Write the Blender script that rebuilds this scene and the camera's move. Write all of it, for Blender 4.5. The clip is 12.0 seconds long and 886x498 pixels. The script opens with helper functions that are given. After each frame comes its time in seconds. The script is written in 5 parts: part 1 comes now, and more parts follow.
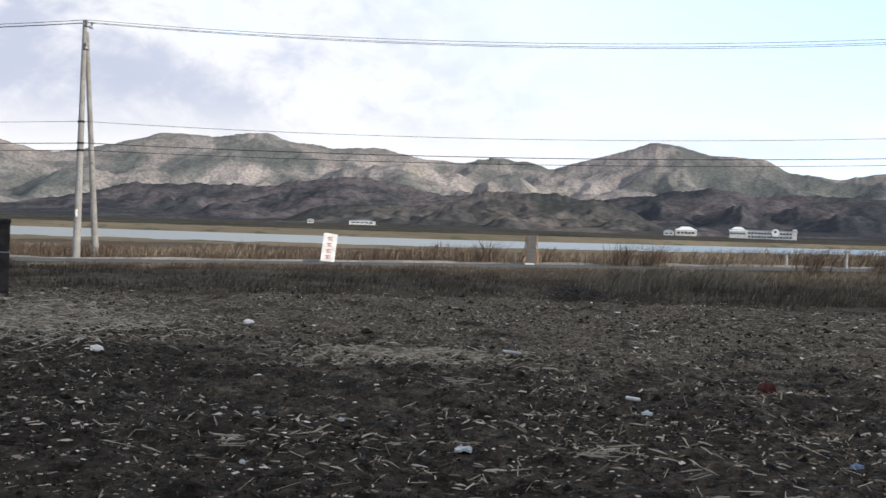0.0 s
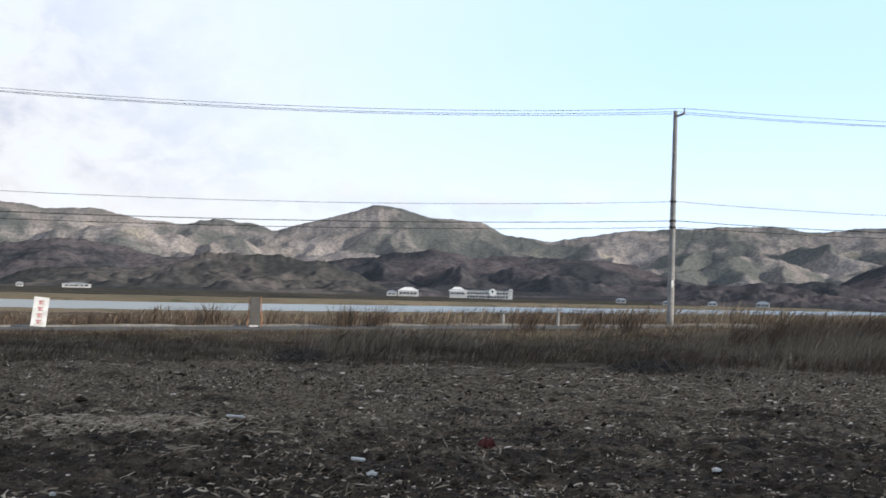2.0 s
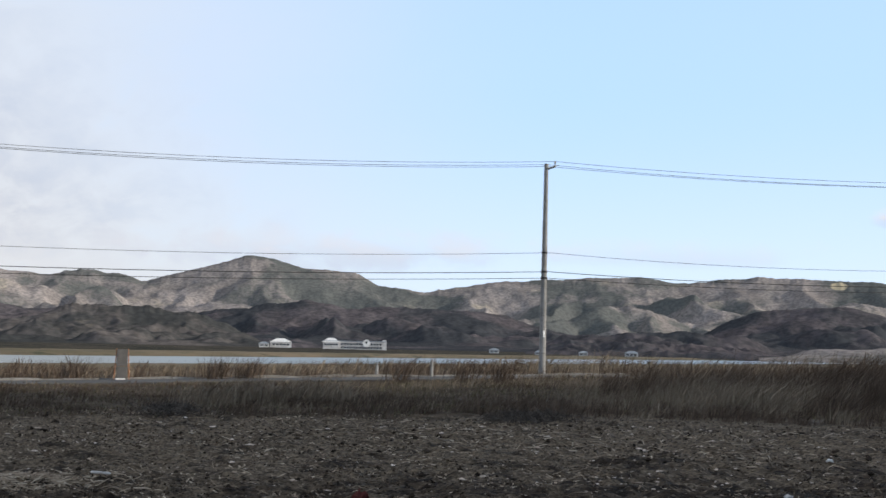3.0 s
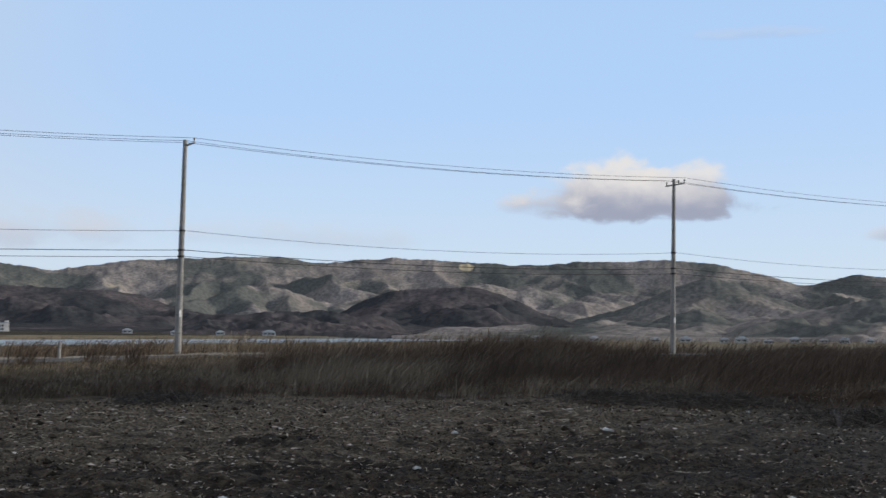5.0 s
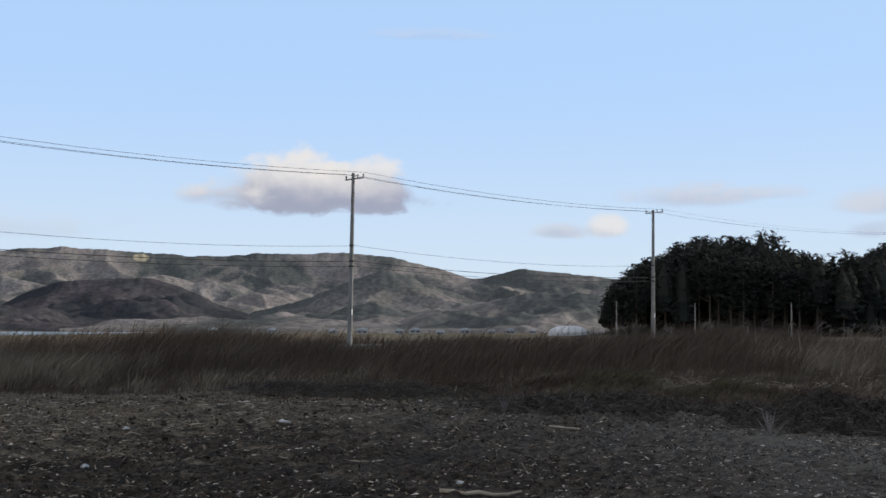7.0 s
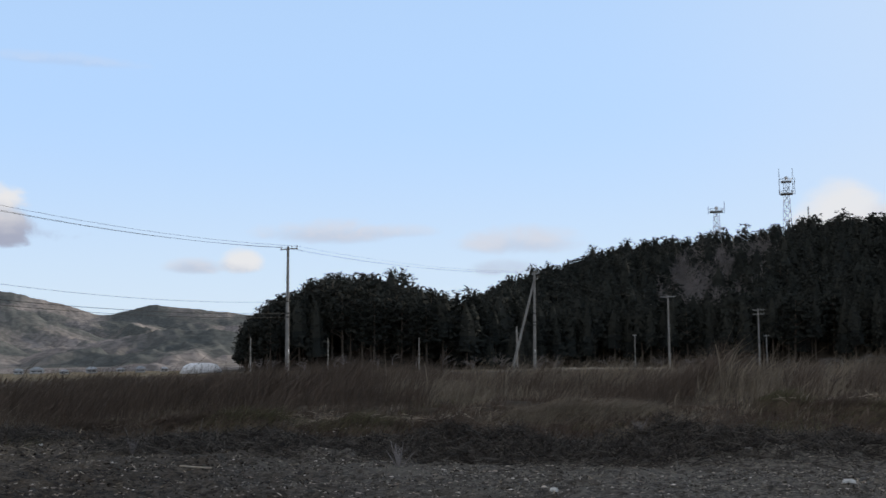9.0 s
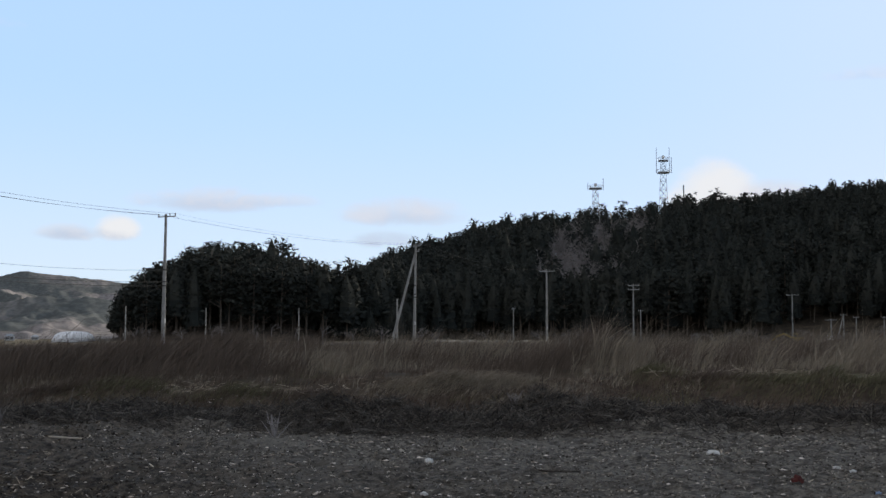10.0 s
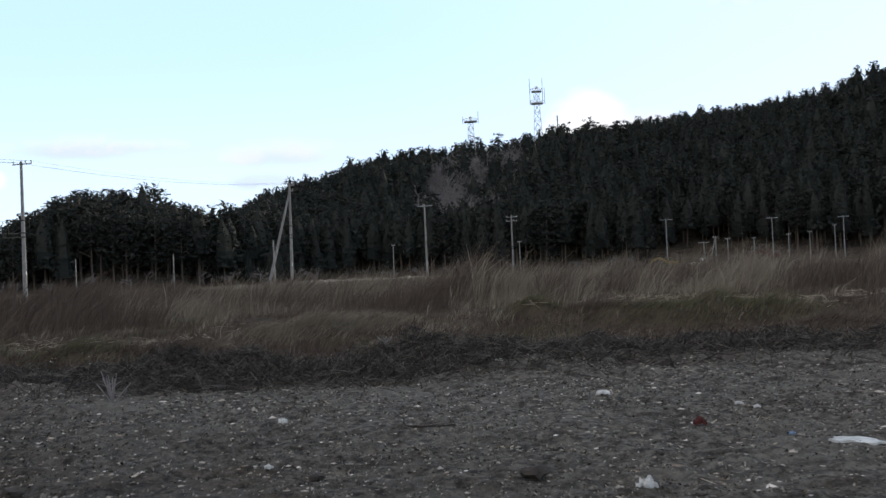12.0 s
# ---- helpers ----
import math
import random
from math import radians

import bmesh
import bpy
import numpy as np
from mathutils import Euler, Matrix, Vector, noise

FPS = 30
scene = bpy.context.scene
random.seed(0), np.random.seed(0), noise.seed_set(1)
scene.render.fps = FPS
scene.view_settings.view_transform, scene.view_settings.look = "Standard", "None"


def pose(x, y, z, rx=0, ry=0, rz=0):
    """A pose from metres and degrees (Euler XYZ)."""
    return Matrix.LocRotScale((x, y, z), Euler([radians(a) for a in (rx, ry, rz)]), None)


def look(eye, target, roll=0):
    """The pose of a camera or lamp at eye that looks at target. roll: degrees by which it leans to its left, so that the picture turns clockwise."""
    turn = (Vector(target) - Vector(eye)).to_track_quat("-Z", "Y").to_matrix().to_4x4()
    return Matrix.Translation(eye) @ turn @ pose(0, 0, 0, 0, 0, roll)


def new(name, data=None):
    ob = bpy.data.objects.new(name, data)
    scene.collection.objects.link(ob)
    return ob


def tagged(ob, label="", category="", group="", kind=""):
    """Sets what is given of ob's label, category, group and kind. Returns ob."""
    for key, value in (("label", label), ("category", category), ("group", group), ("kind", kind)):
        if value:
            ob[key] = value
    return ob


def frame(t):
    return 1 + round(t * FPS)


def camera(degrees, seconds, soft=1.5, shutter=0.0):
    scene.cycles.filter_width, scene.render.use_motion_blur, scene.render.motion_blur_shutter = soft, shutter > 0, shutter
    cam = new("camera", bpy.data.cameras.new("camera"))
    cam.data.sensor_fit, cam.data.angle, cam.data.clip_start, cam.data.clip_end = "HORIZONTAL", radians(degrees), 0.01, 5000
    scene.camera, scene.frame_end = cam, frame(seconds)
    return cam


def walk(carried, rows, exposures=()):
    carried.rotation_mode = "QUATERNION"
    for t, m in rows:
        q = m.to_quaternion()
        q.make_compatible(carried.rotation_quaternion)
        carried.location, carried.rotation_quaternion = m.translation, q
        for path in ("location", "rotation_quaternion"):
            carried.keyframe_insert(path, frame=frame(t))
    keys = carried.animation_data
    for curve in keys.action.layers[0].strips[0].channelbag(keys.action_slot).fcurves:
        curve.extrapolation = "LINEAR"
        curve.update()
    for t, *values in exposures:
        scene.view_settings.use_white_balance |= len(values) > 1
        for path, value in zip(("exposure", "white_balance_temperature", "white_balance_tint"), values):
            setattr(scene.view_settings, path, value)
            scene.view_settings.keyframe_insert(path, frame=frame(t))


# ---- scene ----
cam = camera(41.27, 12.0, soft=1.5, shutter=0.2)
PATH = [
    (0.0, pose(0.000, 0.000, 1.6, 88.95, -1.94, -0.03)),
    (0.5, pose(0.000, 0.000, 1.6, 88.71, -1.44, -3.13)),
    (1.0, pose(0.000, 0.000, 1.6, 88.60, -1.30, -6.65)),
    (1.5, pose(0.000, 0.000, 1.6, 89.17, -1.28, -9.96)),
    (2.0, pose(0.000, 0.000, 1.6, 92.33, -1.46, -13.40)),
    (2.5, pose(0.000, 0.000, 1.6, 94.19, -1.34, -16.30)),
    (2.7, pose(0.000, 0.000, 1.6, 94.62, -1.26, -17.46)),
    (4.3, pose(0.000, 0.000, 1.6, 94.38, -0.78, -30.98)),
    (4.5, pose(0.000, 0.000, 1.6, 94.22, -0.77, -32.75)),
    (5.0, pose(0.000, 0.000, 1.6, 94.19, -0.62, -36.99)),
    (5.5, pose(0.000, 0.000, 1.6, 94.20, -0.68, -41.38)),
    (6.0, pose(0.000, 0.000, 1.6, 93.71, -0.88, -45.63)),
    (6.5, pose(0.000, 0.000, 1.6, 93.70, -0.53, -49.61)),
    (7.0, pose(0.000, 0.000, 1.6, 93.93, -0.38, -52.53)),
    (7.5, pose(0.000, 0.000, 1.6, 95.14, -0.63, -56.39)),
    (7.7, pose(0.000, 0.000, 1.6, 95.55, -0.42, -58.90)),
    (9.3, pose(0.000, 0.000, 1.6, 95.29, 0.13, -72.38)),
    (9.5, pose(0.000, 0.000, 1.6, 95.00, -0.23, -73.90)),
    (10.0, pose(0.005, -0.030, 1.6, 94.27, -0.07, -75.97)),
    (10.5, pose(0.010, -0.064, 1.6, 94.34, 0.08, -77.58)),
    (11.0, pose(0.020, -0.128, 1.6, 93.45, -0.47, -80.13)),
    (11.5, pose(0.326, -0.141, 1.6, 91.53, 0.25, -81.77)),
    (12.0, pose(2.008, 0.105, 1.6, 91.09, 2.60, -81.71)),
]
EXPOSURES = [(0.0, 0.16), (1.5, 0.14), (2.5, -0.08), (4.5, -0.50), (5.5, -0.54), (7.5, -0.46), (9.5, -0.42), (10.5, -0.22), (12.0, 0.04)]
walk(cam, PATH, EXPOSURES)

# ---- world and sun ----
SUN_BEARING, SUN_HEIGHT = 122.0, 14.0


def heading(bearing, r, z=0.0):
    """The place r metres off at a bearing in degrees, clockwise from y."""
    return Vector((r * math.sin(radians(bearing)), r * math.cos(radians(bearing)), z))


class Nodes:
    """Short hand for wiring shader nodes."""

    def __init__(self, tree):
        self.tree = tree

    def add(self, kind, **inputs):
        return self.tree.nodes.new(kind)

    def link(self, a, b):
        self.tree.links.new(a, b)

    def put(self, value, socket):
        if isinstance(value, (int, float)):
            socket.default_value = value
        elif isinstance(value, tuple):
            socket.default_value = (*value, 1) if len(value) == 3 and socket.type == "RGBA" else value
        else:
            self.link(value, socket)

    def math(self, op, a, b=0.0, c=0.0, clamp=False):
        n = self.add("ShaderNodeMath")
        n.operation, n.use_clamp = op, clamp
        for v, s in zip((a, b, c), n.inputs):
            self.put(v, s)
        return n.outputs[0]

    def mix(self, f, a, b, blend="MIX"):
        n = self.add("ShaderNodeMix")
        n.data_type, n.blend_type, n.clamp_factor = "RGBA", blend, True
        self.put(f, n.inputs[0])
        self.put(a, n.inputs[6])
        self.put(b, n.inputs[7])
        return n.outputs[2]

    def noise(self, vector, scale, detail=4.0, rough=0.55, distort=0.0):
        n = self.add("ShaderNodeTexNoise")
        n.inputs["Scale"].default_value, n.inputs["Detail"].default_value = scale, detail
        n.inputs["Roughness"].default_value, n.inputs["Distortion"].default_value = rough, distort
        if vector is not None:
            self.link(vector, n.inputs["Vector"])
        return n.outputs["Fac"]

    def step(self, v, lo, hi):
        n = self.add("ShaderNodeMapRange")
        n.interpolation_type = "SMOOTHSTEP"
        self.put(v, n.inputs["Value"])
        n.inputs["From Min"].default_value, n.inputs["From Max"].default_value = lo, hi
        return n.outputs["Result"]


world = bpy.data.worlds.new("sky")
scene.world = world
world.use_nodes = True
world.node_tree.nodes.clear()
N = Nodes(world.node_tree)
sky = N.add("ShaderNodeTexSky")
sky.sky_type, sky.sun_disc = "NISHITA", False
sky.sun_elevation, sky.sun_rotation = radians(SUN_HEIGHT), radians(SUN_BEARING)
sky.air_density, sky.dust_density, sky.ozone_density = 1.0, 1.2, 1.0
coords = N.add("ShaderNodeTexCoord").outputs["Generated"]
sep = N.add("ShaderNodeSeparateXYZ")
N.link(coords, sep.inputs[0])
bear = N.math("MULTIPLY", N.math("ARCTAN2", sep.outputs[0], sep.outputs[1]), 57.2958)
elev = N.math("MULTIPLY", N.math("ARCSINE", sep.outputs[2]), 57.2958)
flat = N.add("ShaderNodeCombineXYZ")
N.link(N.math("MULTIPLY", bear, 0.1), flat.inputs[0])
N.link(N.math("MULTIPLY", elev, 0.15), flat.inputs[1])
puff = N.math("SUBTRACT", N.noise(flat.outputs[0], 4.2, 8.0, 0.58, 0.3), 0.5)
broad = N.math("SUBTRACT", N.noise(flat.outputs[0], 1.0, 6.0, 0.55, 0.6), 0.5)


def cloud(b0, e0, w, h, soft, ragged):
    """How much of the sky a cloud about (b0, e0) covers; its underside is flatter than its top."""
    dx = N.math("DIVIDE", N.math("SUBTRACT", bear, b0), w)
    dy = N.math("DIVIDE", N.math("SUBTRACT", elev, e0), h)
    dy = N.math("MAXIMUM", dy, N.math("MULTIPLY", dy, -1.7))
    d = N.math("ADD", N.math("MULTIPLY", dx, dx), N.math("MULTIPLY", dy, dy))
    v = N.math("ADD", N.math("SUBTRACT", 1.0, d), N.math("MULTIPLY", puff, ragged))
    return N.step(v, 0.0, soft), dy


base_sky = sky.outputs[0]
# unseen thin broken cloud overhead, added to make the high sky's light less blue
overhead = N.step(N.noise(coords, 2.2, 5.0, 0.55), 0.36, 0.62)
base_sky = N.mix(N.math("MULTIPLY", overhead, N.step(elev, 18.0, 45.0)), base_sky, (4.3, 4.1, 4.0))
# the pale blue of the lower sky, and the brighter air at the horizon
base_sky = N.mix(N.math("MULTIPLY", N.step(elev, 60.0, 10.0), 0.92), base_sky, (5.2, 7.6, 11.3))
base_sky = N.mix(N.math("MULTIPLY", N.step(elev, 13.0, -1.0), 0.92), base_sky, (7.6, 8.8, 9.7))
# the air whitens towards the sun
aim = heading(SUN_BEARING, math.cos(radians(SUN_HEIGHT)), math.sin(radians(SUN_HEIGHT)))
dot = N.add("ShaderNodeVectorMath")
dot.operation = "DOT_PRODUCT"
N.link(coords, dot.inputs[0])
dot.inputs[1].default_value = tuple(aim)
base_sky = N.mix(N.math("MULTIPLY", N.step(dot.outputs["Value"], 0.70, 0.98), 0.5), base_sky, (7.2, 8.1, 9.3))
# a thin white veil over the northern sky
base_sky = N.mix(N.math("MULTIPLY", N.math("MULTIPLY", N.step(bear, 27.0, -2.0), N.step(bear, -150.0, -60.0)), N.math("ADD", 0.75, N.math("MULTIPLY", broad, 0.6))), base_sky, (7.1, 7.4, 7.9))
# the broken cloud deck towards the north
body = N.math("ADD", broad, N.math("MULTIPLY", puff, 0.4))
reach = N.math("ADD", bear, N.math("MULTIPLY", elev, 1.1))
deck = N.math("MULTIPLY", N.step(N.math("ADD", reach, N.math("MULTIPLY", broad, 30.0)), 24.0, -6.0), N.step(body, -0.20, 0.02))
deck = N.math("MULTIPLY", deck, N.step(N.math("ABSOLUTE", bear), 150.0, 60.0))
grey = N.math("MULTIPLY", N.step(body, -0.08, 0.14), N.step(elev, 2.5, 6.5))
deck_colour = N.mix(grey, (7.1, 7.0, 7.1), (3.9, 4.2, 5.3))
base_sky = N.mix(N.math("MULTIPLY", deck, 0.85), base_sky, deck_colour)
for b0, e0, w, h, soft, ragged, cover, base, top in (
    (46.4, 6.3, 6.4, 1.3, 0.8, 2.6, 0.9, 6.0, 8.1),
    (45.4, 6.7, 3.5, 2.3, 0.6, 2.2, 0.95, 6.0, 8.1),
    (48.6, 6.6, 3.1, 1.9, 0.6, 2.2, 0.9, 6.0, 8.0),
    (42.0, 6.2, 2.8, 0.9, 1.2, 2.0, 0.85, 5.8, 7.2),
    (58.2, 4.75, 1.7, 0.65, 1.0, 1.6, 0.7, 4.3, 5.1),
    (60.4, 4.95, 1.3, 0.85, 0.9, 1.6, 0.8, 4.4, 5.2),
    (64.6, 6.4, 4.0, 0.9, 1.2, 2.2, 0.7, 5.9, 6.8),
    (68.0, 6.5, 2.6, 0.55, 1.3, 2.2, 0.5, 6.0, 6.7),
    (74.0, 5.9, 3.8, 1.0, 1.2, 2.0, 0.7, 5.2, 6.3),
    (73.2, 4.6, 2.2, 0.6, 1.2, 2.0, 0.45, 4.9, 6.4),
    (89.0, 6.4, 2.6, 2.3, 0.8, 1.2, 0.78, 4.5, 6.6),
    (91.8, 6.0, 2.6, 1.6, 0.8, 1.2, 0.7, 4.5, 6.6),
    (30.0, 4.6, 9.0, 1.1, 1.8, 2.6, 0.45, 4.0, 5.4),
    (14.0, 4.6, 12.0, 1.6, 1.6, 3.0, 0.65, 3.9, 5.4),
    (96.5, 12.0, 3.0, 0.5, 1.4, 2.6, 0.3, 11.7, 12.2),
    (52.0, 14.2, 4.0, 0.5, 1.4, 2.6, 0.3, 14.0, 14.4),
):
    m, dy = cloud(b0, e0, w, h, soft, ragged)
    lit = N.step(N.math("ADD", elev, N.math("MULTIPLY", puff, 2.2)), base, top)
    colour = N.mix(lit, (4.0, 4.3, 5.5) if h > 1.2 and cover > 0.72 else (5.0, 5.3, 6.4), (9.0, 8.7, 8.5) if cover > 0.72 else (7.2, 7.1, 7.6))
    base_sky = N.mix(N.math("MULTIPLY", m, cover), base_sky, colour)
bg = N.add("ShaderNodeBackground")
bg.inputs["Strength"].default_value = 0.128
N.link(base_sky, bg.inputs["Color"])
N.link(bg.outputs[0], N.add("ShaderNodeOutputWorld").inputs[0])

sun = new("sun", bpy.data.lights.new("sun", "SUN"))
sun.data.energy, sun.data.angle, sun.data.color = 5.0, radians(0.6), (1.0, 0.91, 0.79)
sun.matrix_world = look(heading(SUN_BEARING, 100, 100 * math.tan(radians(SUN_HEIGHT))), (0, 0, 0))


# ---- materials ----
def surface(name, build, rough=0.9, bump=None, metal=0.0, spec=0.3):
    """A material whose colour build(N, position) gives; bump is (scale, strength, distance)."""
    mat = bpy.data.materials.new(name)
    mat.use_nodes = True
    n = Nodes(mat.node_tree)
    bsdf = mat.node_tree.nodes["Principled BSDF"]
    where = n.add("ShaderNodeNewGeometry").outputs["Position"]
    n.put(build(n, where), bsdf.inputs["Base Color"])
    bsdf.inputs["Roughness"].default_value, bsdf.inputs["Metallic"].default_value = rough, metal
    bsdf.inputs["Specular IOR Level"].default_value = spec
    if bump:
        b = n.add("ShaderNodeBump")
        b.inputs["Strength"].default_value, b.inputs["Distance"].default_value = bump[1], bump[2]
        n.link(n.noise(where, bump[0], 5.0, 0.65), b.inputs["Height"])
        n.link(b.outputs[0], bsdf.inputs["Normal"])
    return mat


def island(n):
    return n.add("ShaderNodeNewGeometry").outputs["Random Per Island"]


def tone(a, b, scale=3.0, c=None):
    """A colour that wanders between a and b, with flecks of c."""
    def build(n, p):
        out = n.mix(n.step(n.noise(p, scale, 5.0, 0.6), 0.35, 0.65), a, b)
        if c:
            out = n.mix(n.step(n.noise(p, scale * 7.3, 3.0, 0.6), 0.56, 0.68), out, c)
        return out
    return build


def pieces(a, b, c):
    """A colour of its own for each loose piece."""
    def build(n, p):
        r = island(n)
        return n.mix(n.step(r, 0.55, 1.0), n.mix(n.step(r, 0.0, 0.6), a, b), c)
    return build


def soil_colour(n, p):
    s = n.add("ShaderNodeSeparateXYZ")
    n.link(p, s.inputs[0])
    wander = n.math("MULTIPLY", n.noise(p, 0.35, 3.0), 10.0)
    # dark loam in the north-west, sandy gravel towards the east
    east = n.step(n.math("ADD", n.math("SUBTRACT", s.outputs[0], n.math("MULTIPLY", s.outputs[1], 0.8)), wander), 6.0, 20.0)
    lumps = n.noise(p, 7.5, 6.0, 0.72)
    patches = n.noise(p, 1.5, 6.0, 0.68, 0.5)
    loam = n.mix(n.step(lumps, 0.36, 0.66), (0.009, 0.0068, 0.005), (0.082, 0.061, 0.043))
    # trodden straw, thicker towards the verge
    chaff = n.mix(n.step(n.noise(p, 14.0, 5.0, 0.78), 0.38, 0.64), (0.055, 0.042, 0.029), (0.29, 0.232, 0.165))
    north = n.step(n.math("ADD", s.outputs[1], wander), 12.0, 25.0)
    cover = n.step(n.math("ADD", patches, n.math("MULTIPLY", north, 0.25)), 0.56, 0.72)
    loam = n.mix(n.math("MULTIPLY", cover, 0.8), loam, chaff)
    loam = n.mix(n.math("MULTIPLY", n.step(n.noise(p, 0.8, 5.0, 0.65), 0.55, 0.64), 0.7), loam, (0.012, 0.009, 0.0066))
    damp = n.math("MULTIPLY", n.step(n.math("ADD", s.outputs[0], wander), 7.0, -1.0), n.step(s.outputs[1], 19.0, 11.0))
    loam = n.mix(n.math("MULTIPLY", damp, 0.6), loam, (0.011, 0.0085, 0.0064))
    sand = n.mix(n.step(lumps, 0.34, 0.66), (0.042, 0.036, 0.030), (0.215, 0.190, 0.158))
    sand = n.mix(n.math("MULTIPLY", n.step(patches, 0.52, 0.66), 0.75), sand, (0.036, 0.028, 0.021))
    sand = n.mix(n.math("MULTIPLY", n.step(n.noise(p, 0.5, 4.0, 0.6), 0.52, 0.66), 0.6), sand, (0.180, 0.160, 0.134))
    col = n.mix(east, loam, sand)
    grit = n.step(n.noise(p, 21.0, 4.0, 0.75), 0.60, 0.68)
    return n.mix(n.math("MULTIPLY", grit, 0.55), col, (0.34, 0.29, 0.22))


def mountain_colour(green, brown, tan, scale, share, meadow=0.6, clearings=()):
    """Winter woods: leafless brown slopes, soft-edged pine stands, pale open ground, and mown clearings at (bearing, distance, half width)."""
    def build(n, p):
        patch = n.noise(p, scale, 6.0, 0.55, 0.8)
        fine = n.noise(p, scale * 22, 4.0, 0.7)
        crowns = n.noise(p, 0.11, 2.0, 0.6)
        col = n.mix(n.step(n.noise(p, scale * 3.1, 5.0, 0.6), 0.35, 0.65), tuple(v * 0.82 for v in brown), tuple(v * 1.16 for v in brown))
        open_land = n.step(n.math("ADD", n.noise(p, scale * 1.9, 5.0, 0.6), n.math("MULTIPLY", n.math("SUBTRACT", fine, 0.5), 0.12)), meadow, meadow + 0.10)
        col = n.mix(n.math("MULTIPLY", open_land, 0.8), col, tan)
        woods = n.step(n.math("ADD", patch, n.math("MULTIPLY", n.math("SUBTRACT", fine, 0.5), 0.18)), share + 0.09, share - 0.09)
        col = n.mix(n.math("MULTIPLY", woods, 0.85), col, green)
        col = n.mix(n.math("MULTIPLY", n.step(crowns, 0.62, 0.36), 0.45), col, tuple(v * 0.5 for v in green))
        for b, r, half in clearings:
            gap = n.add("ShaderNodeVectorMath")
            gap.operation = "SUBTRACT"
            n.link(p, gap.inputs[0])
            gap.inputs[1].default_value = tuple(heading(b, r))
            along, deep = heading(b + 90, 1.0), heading(b, 1.0)
            size = 0.0
            for axis, reach in ((along, half), (deep, half * 1.2)):
                d = n.add("ShaderNodeVectorMath")
                d.operation = "DOT_PRODUCT"
                n.link(gap.outputs[0], d.inputs[0])
                d.inputs[1].default_value = tuple(axis)
                q = n.math("DIVIDE", d.outputs["Value"], reach)
                size = n.math("ADD", n.math("MULTIPLY", q, q), size)
            col = n.mix(n.step(n.math("ADD", size, n.math("MULTIPLY", n.math("SUBTRACT", fine, 0.5), 0.8)), 1.1, 0.8), col, (0.46, 0.39, 0.27))
        return col
    return build


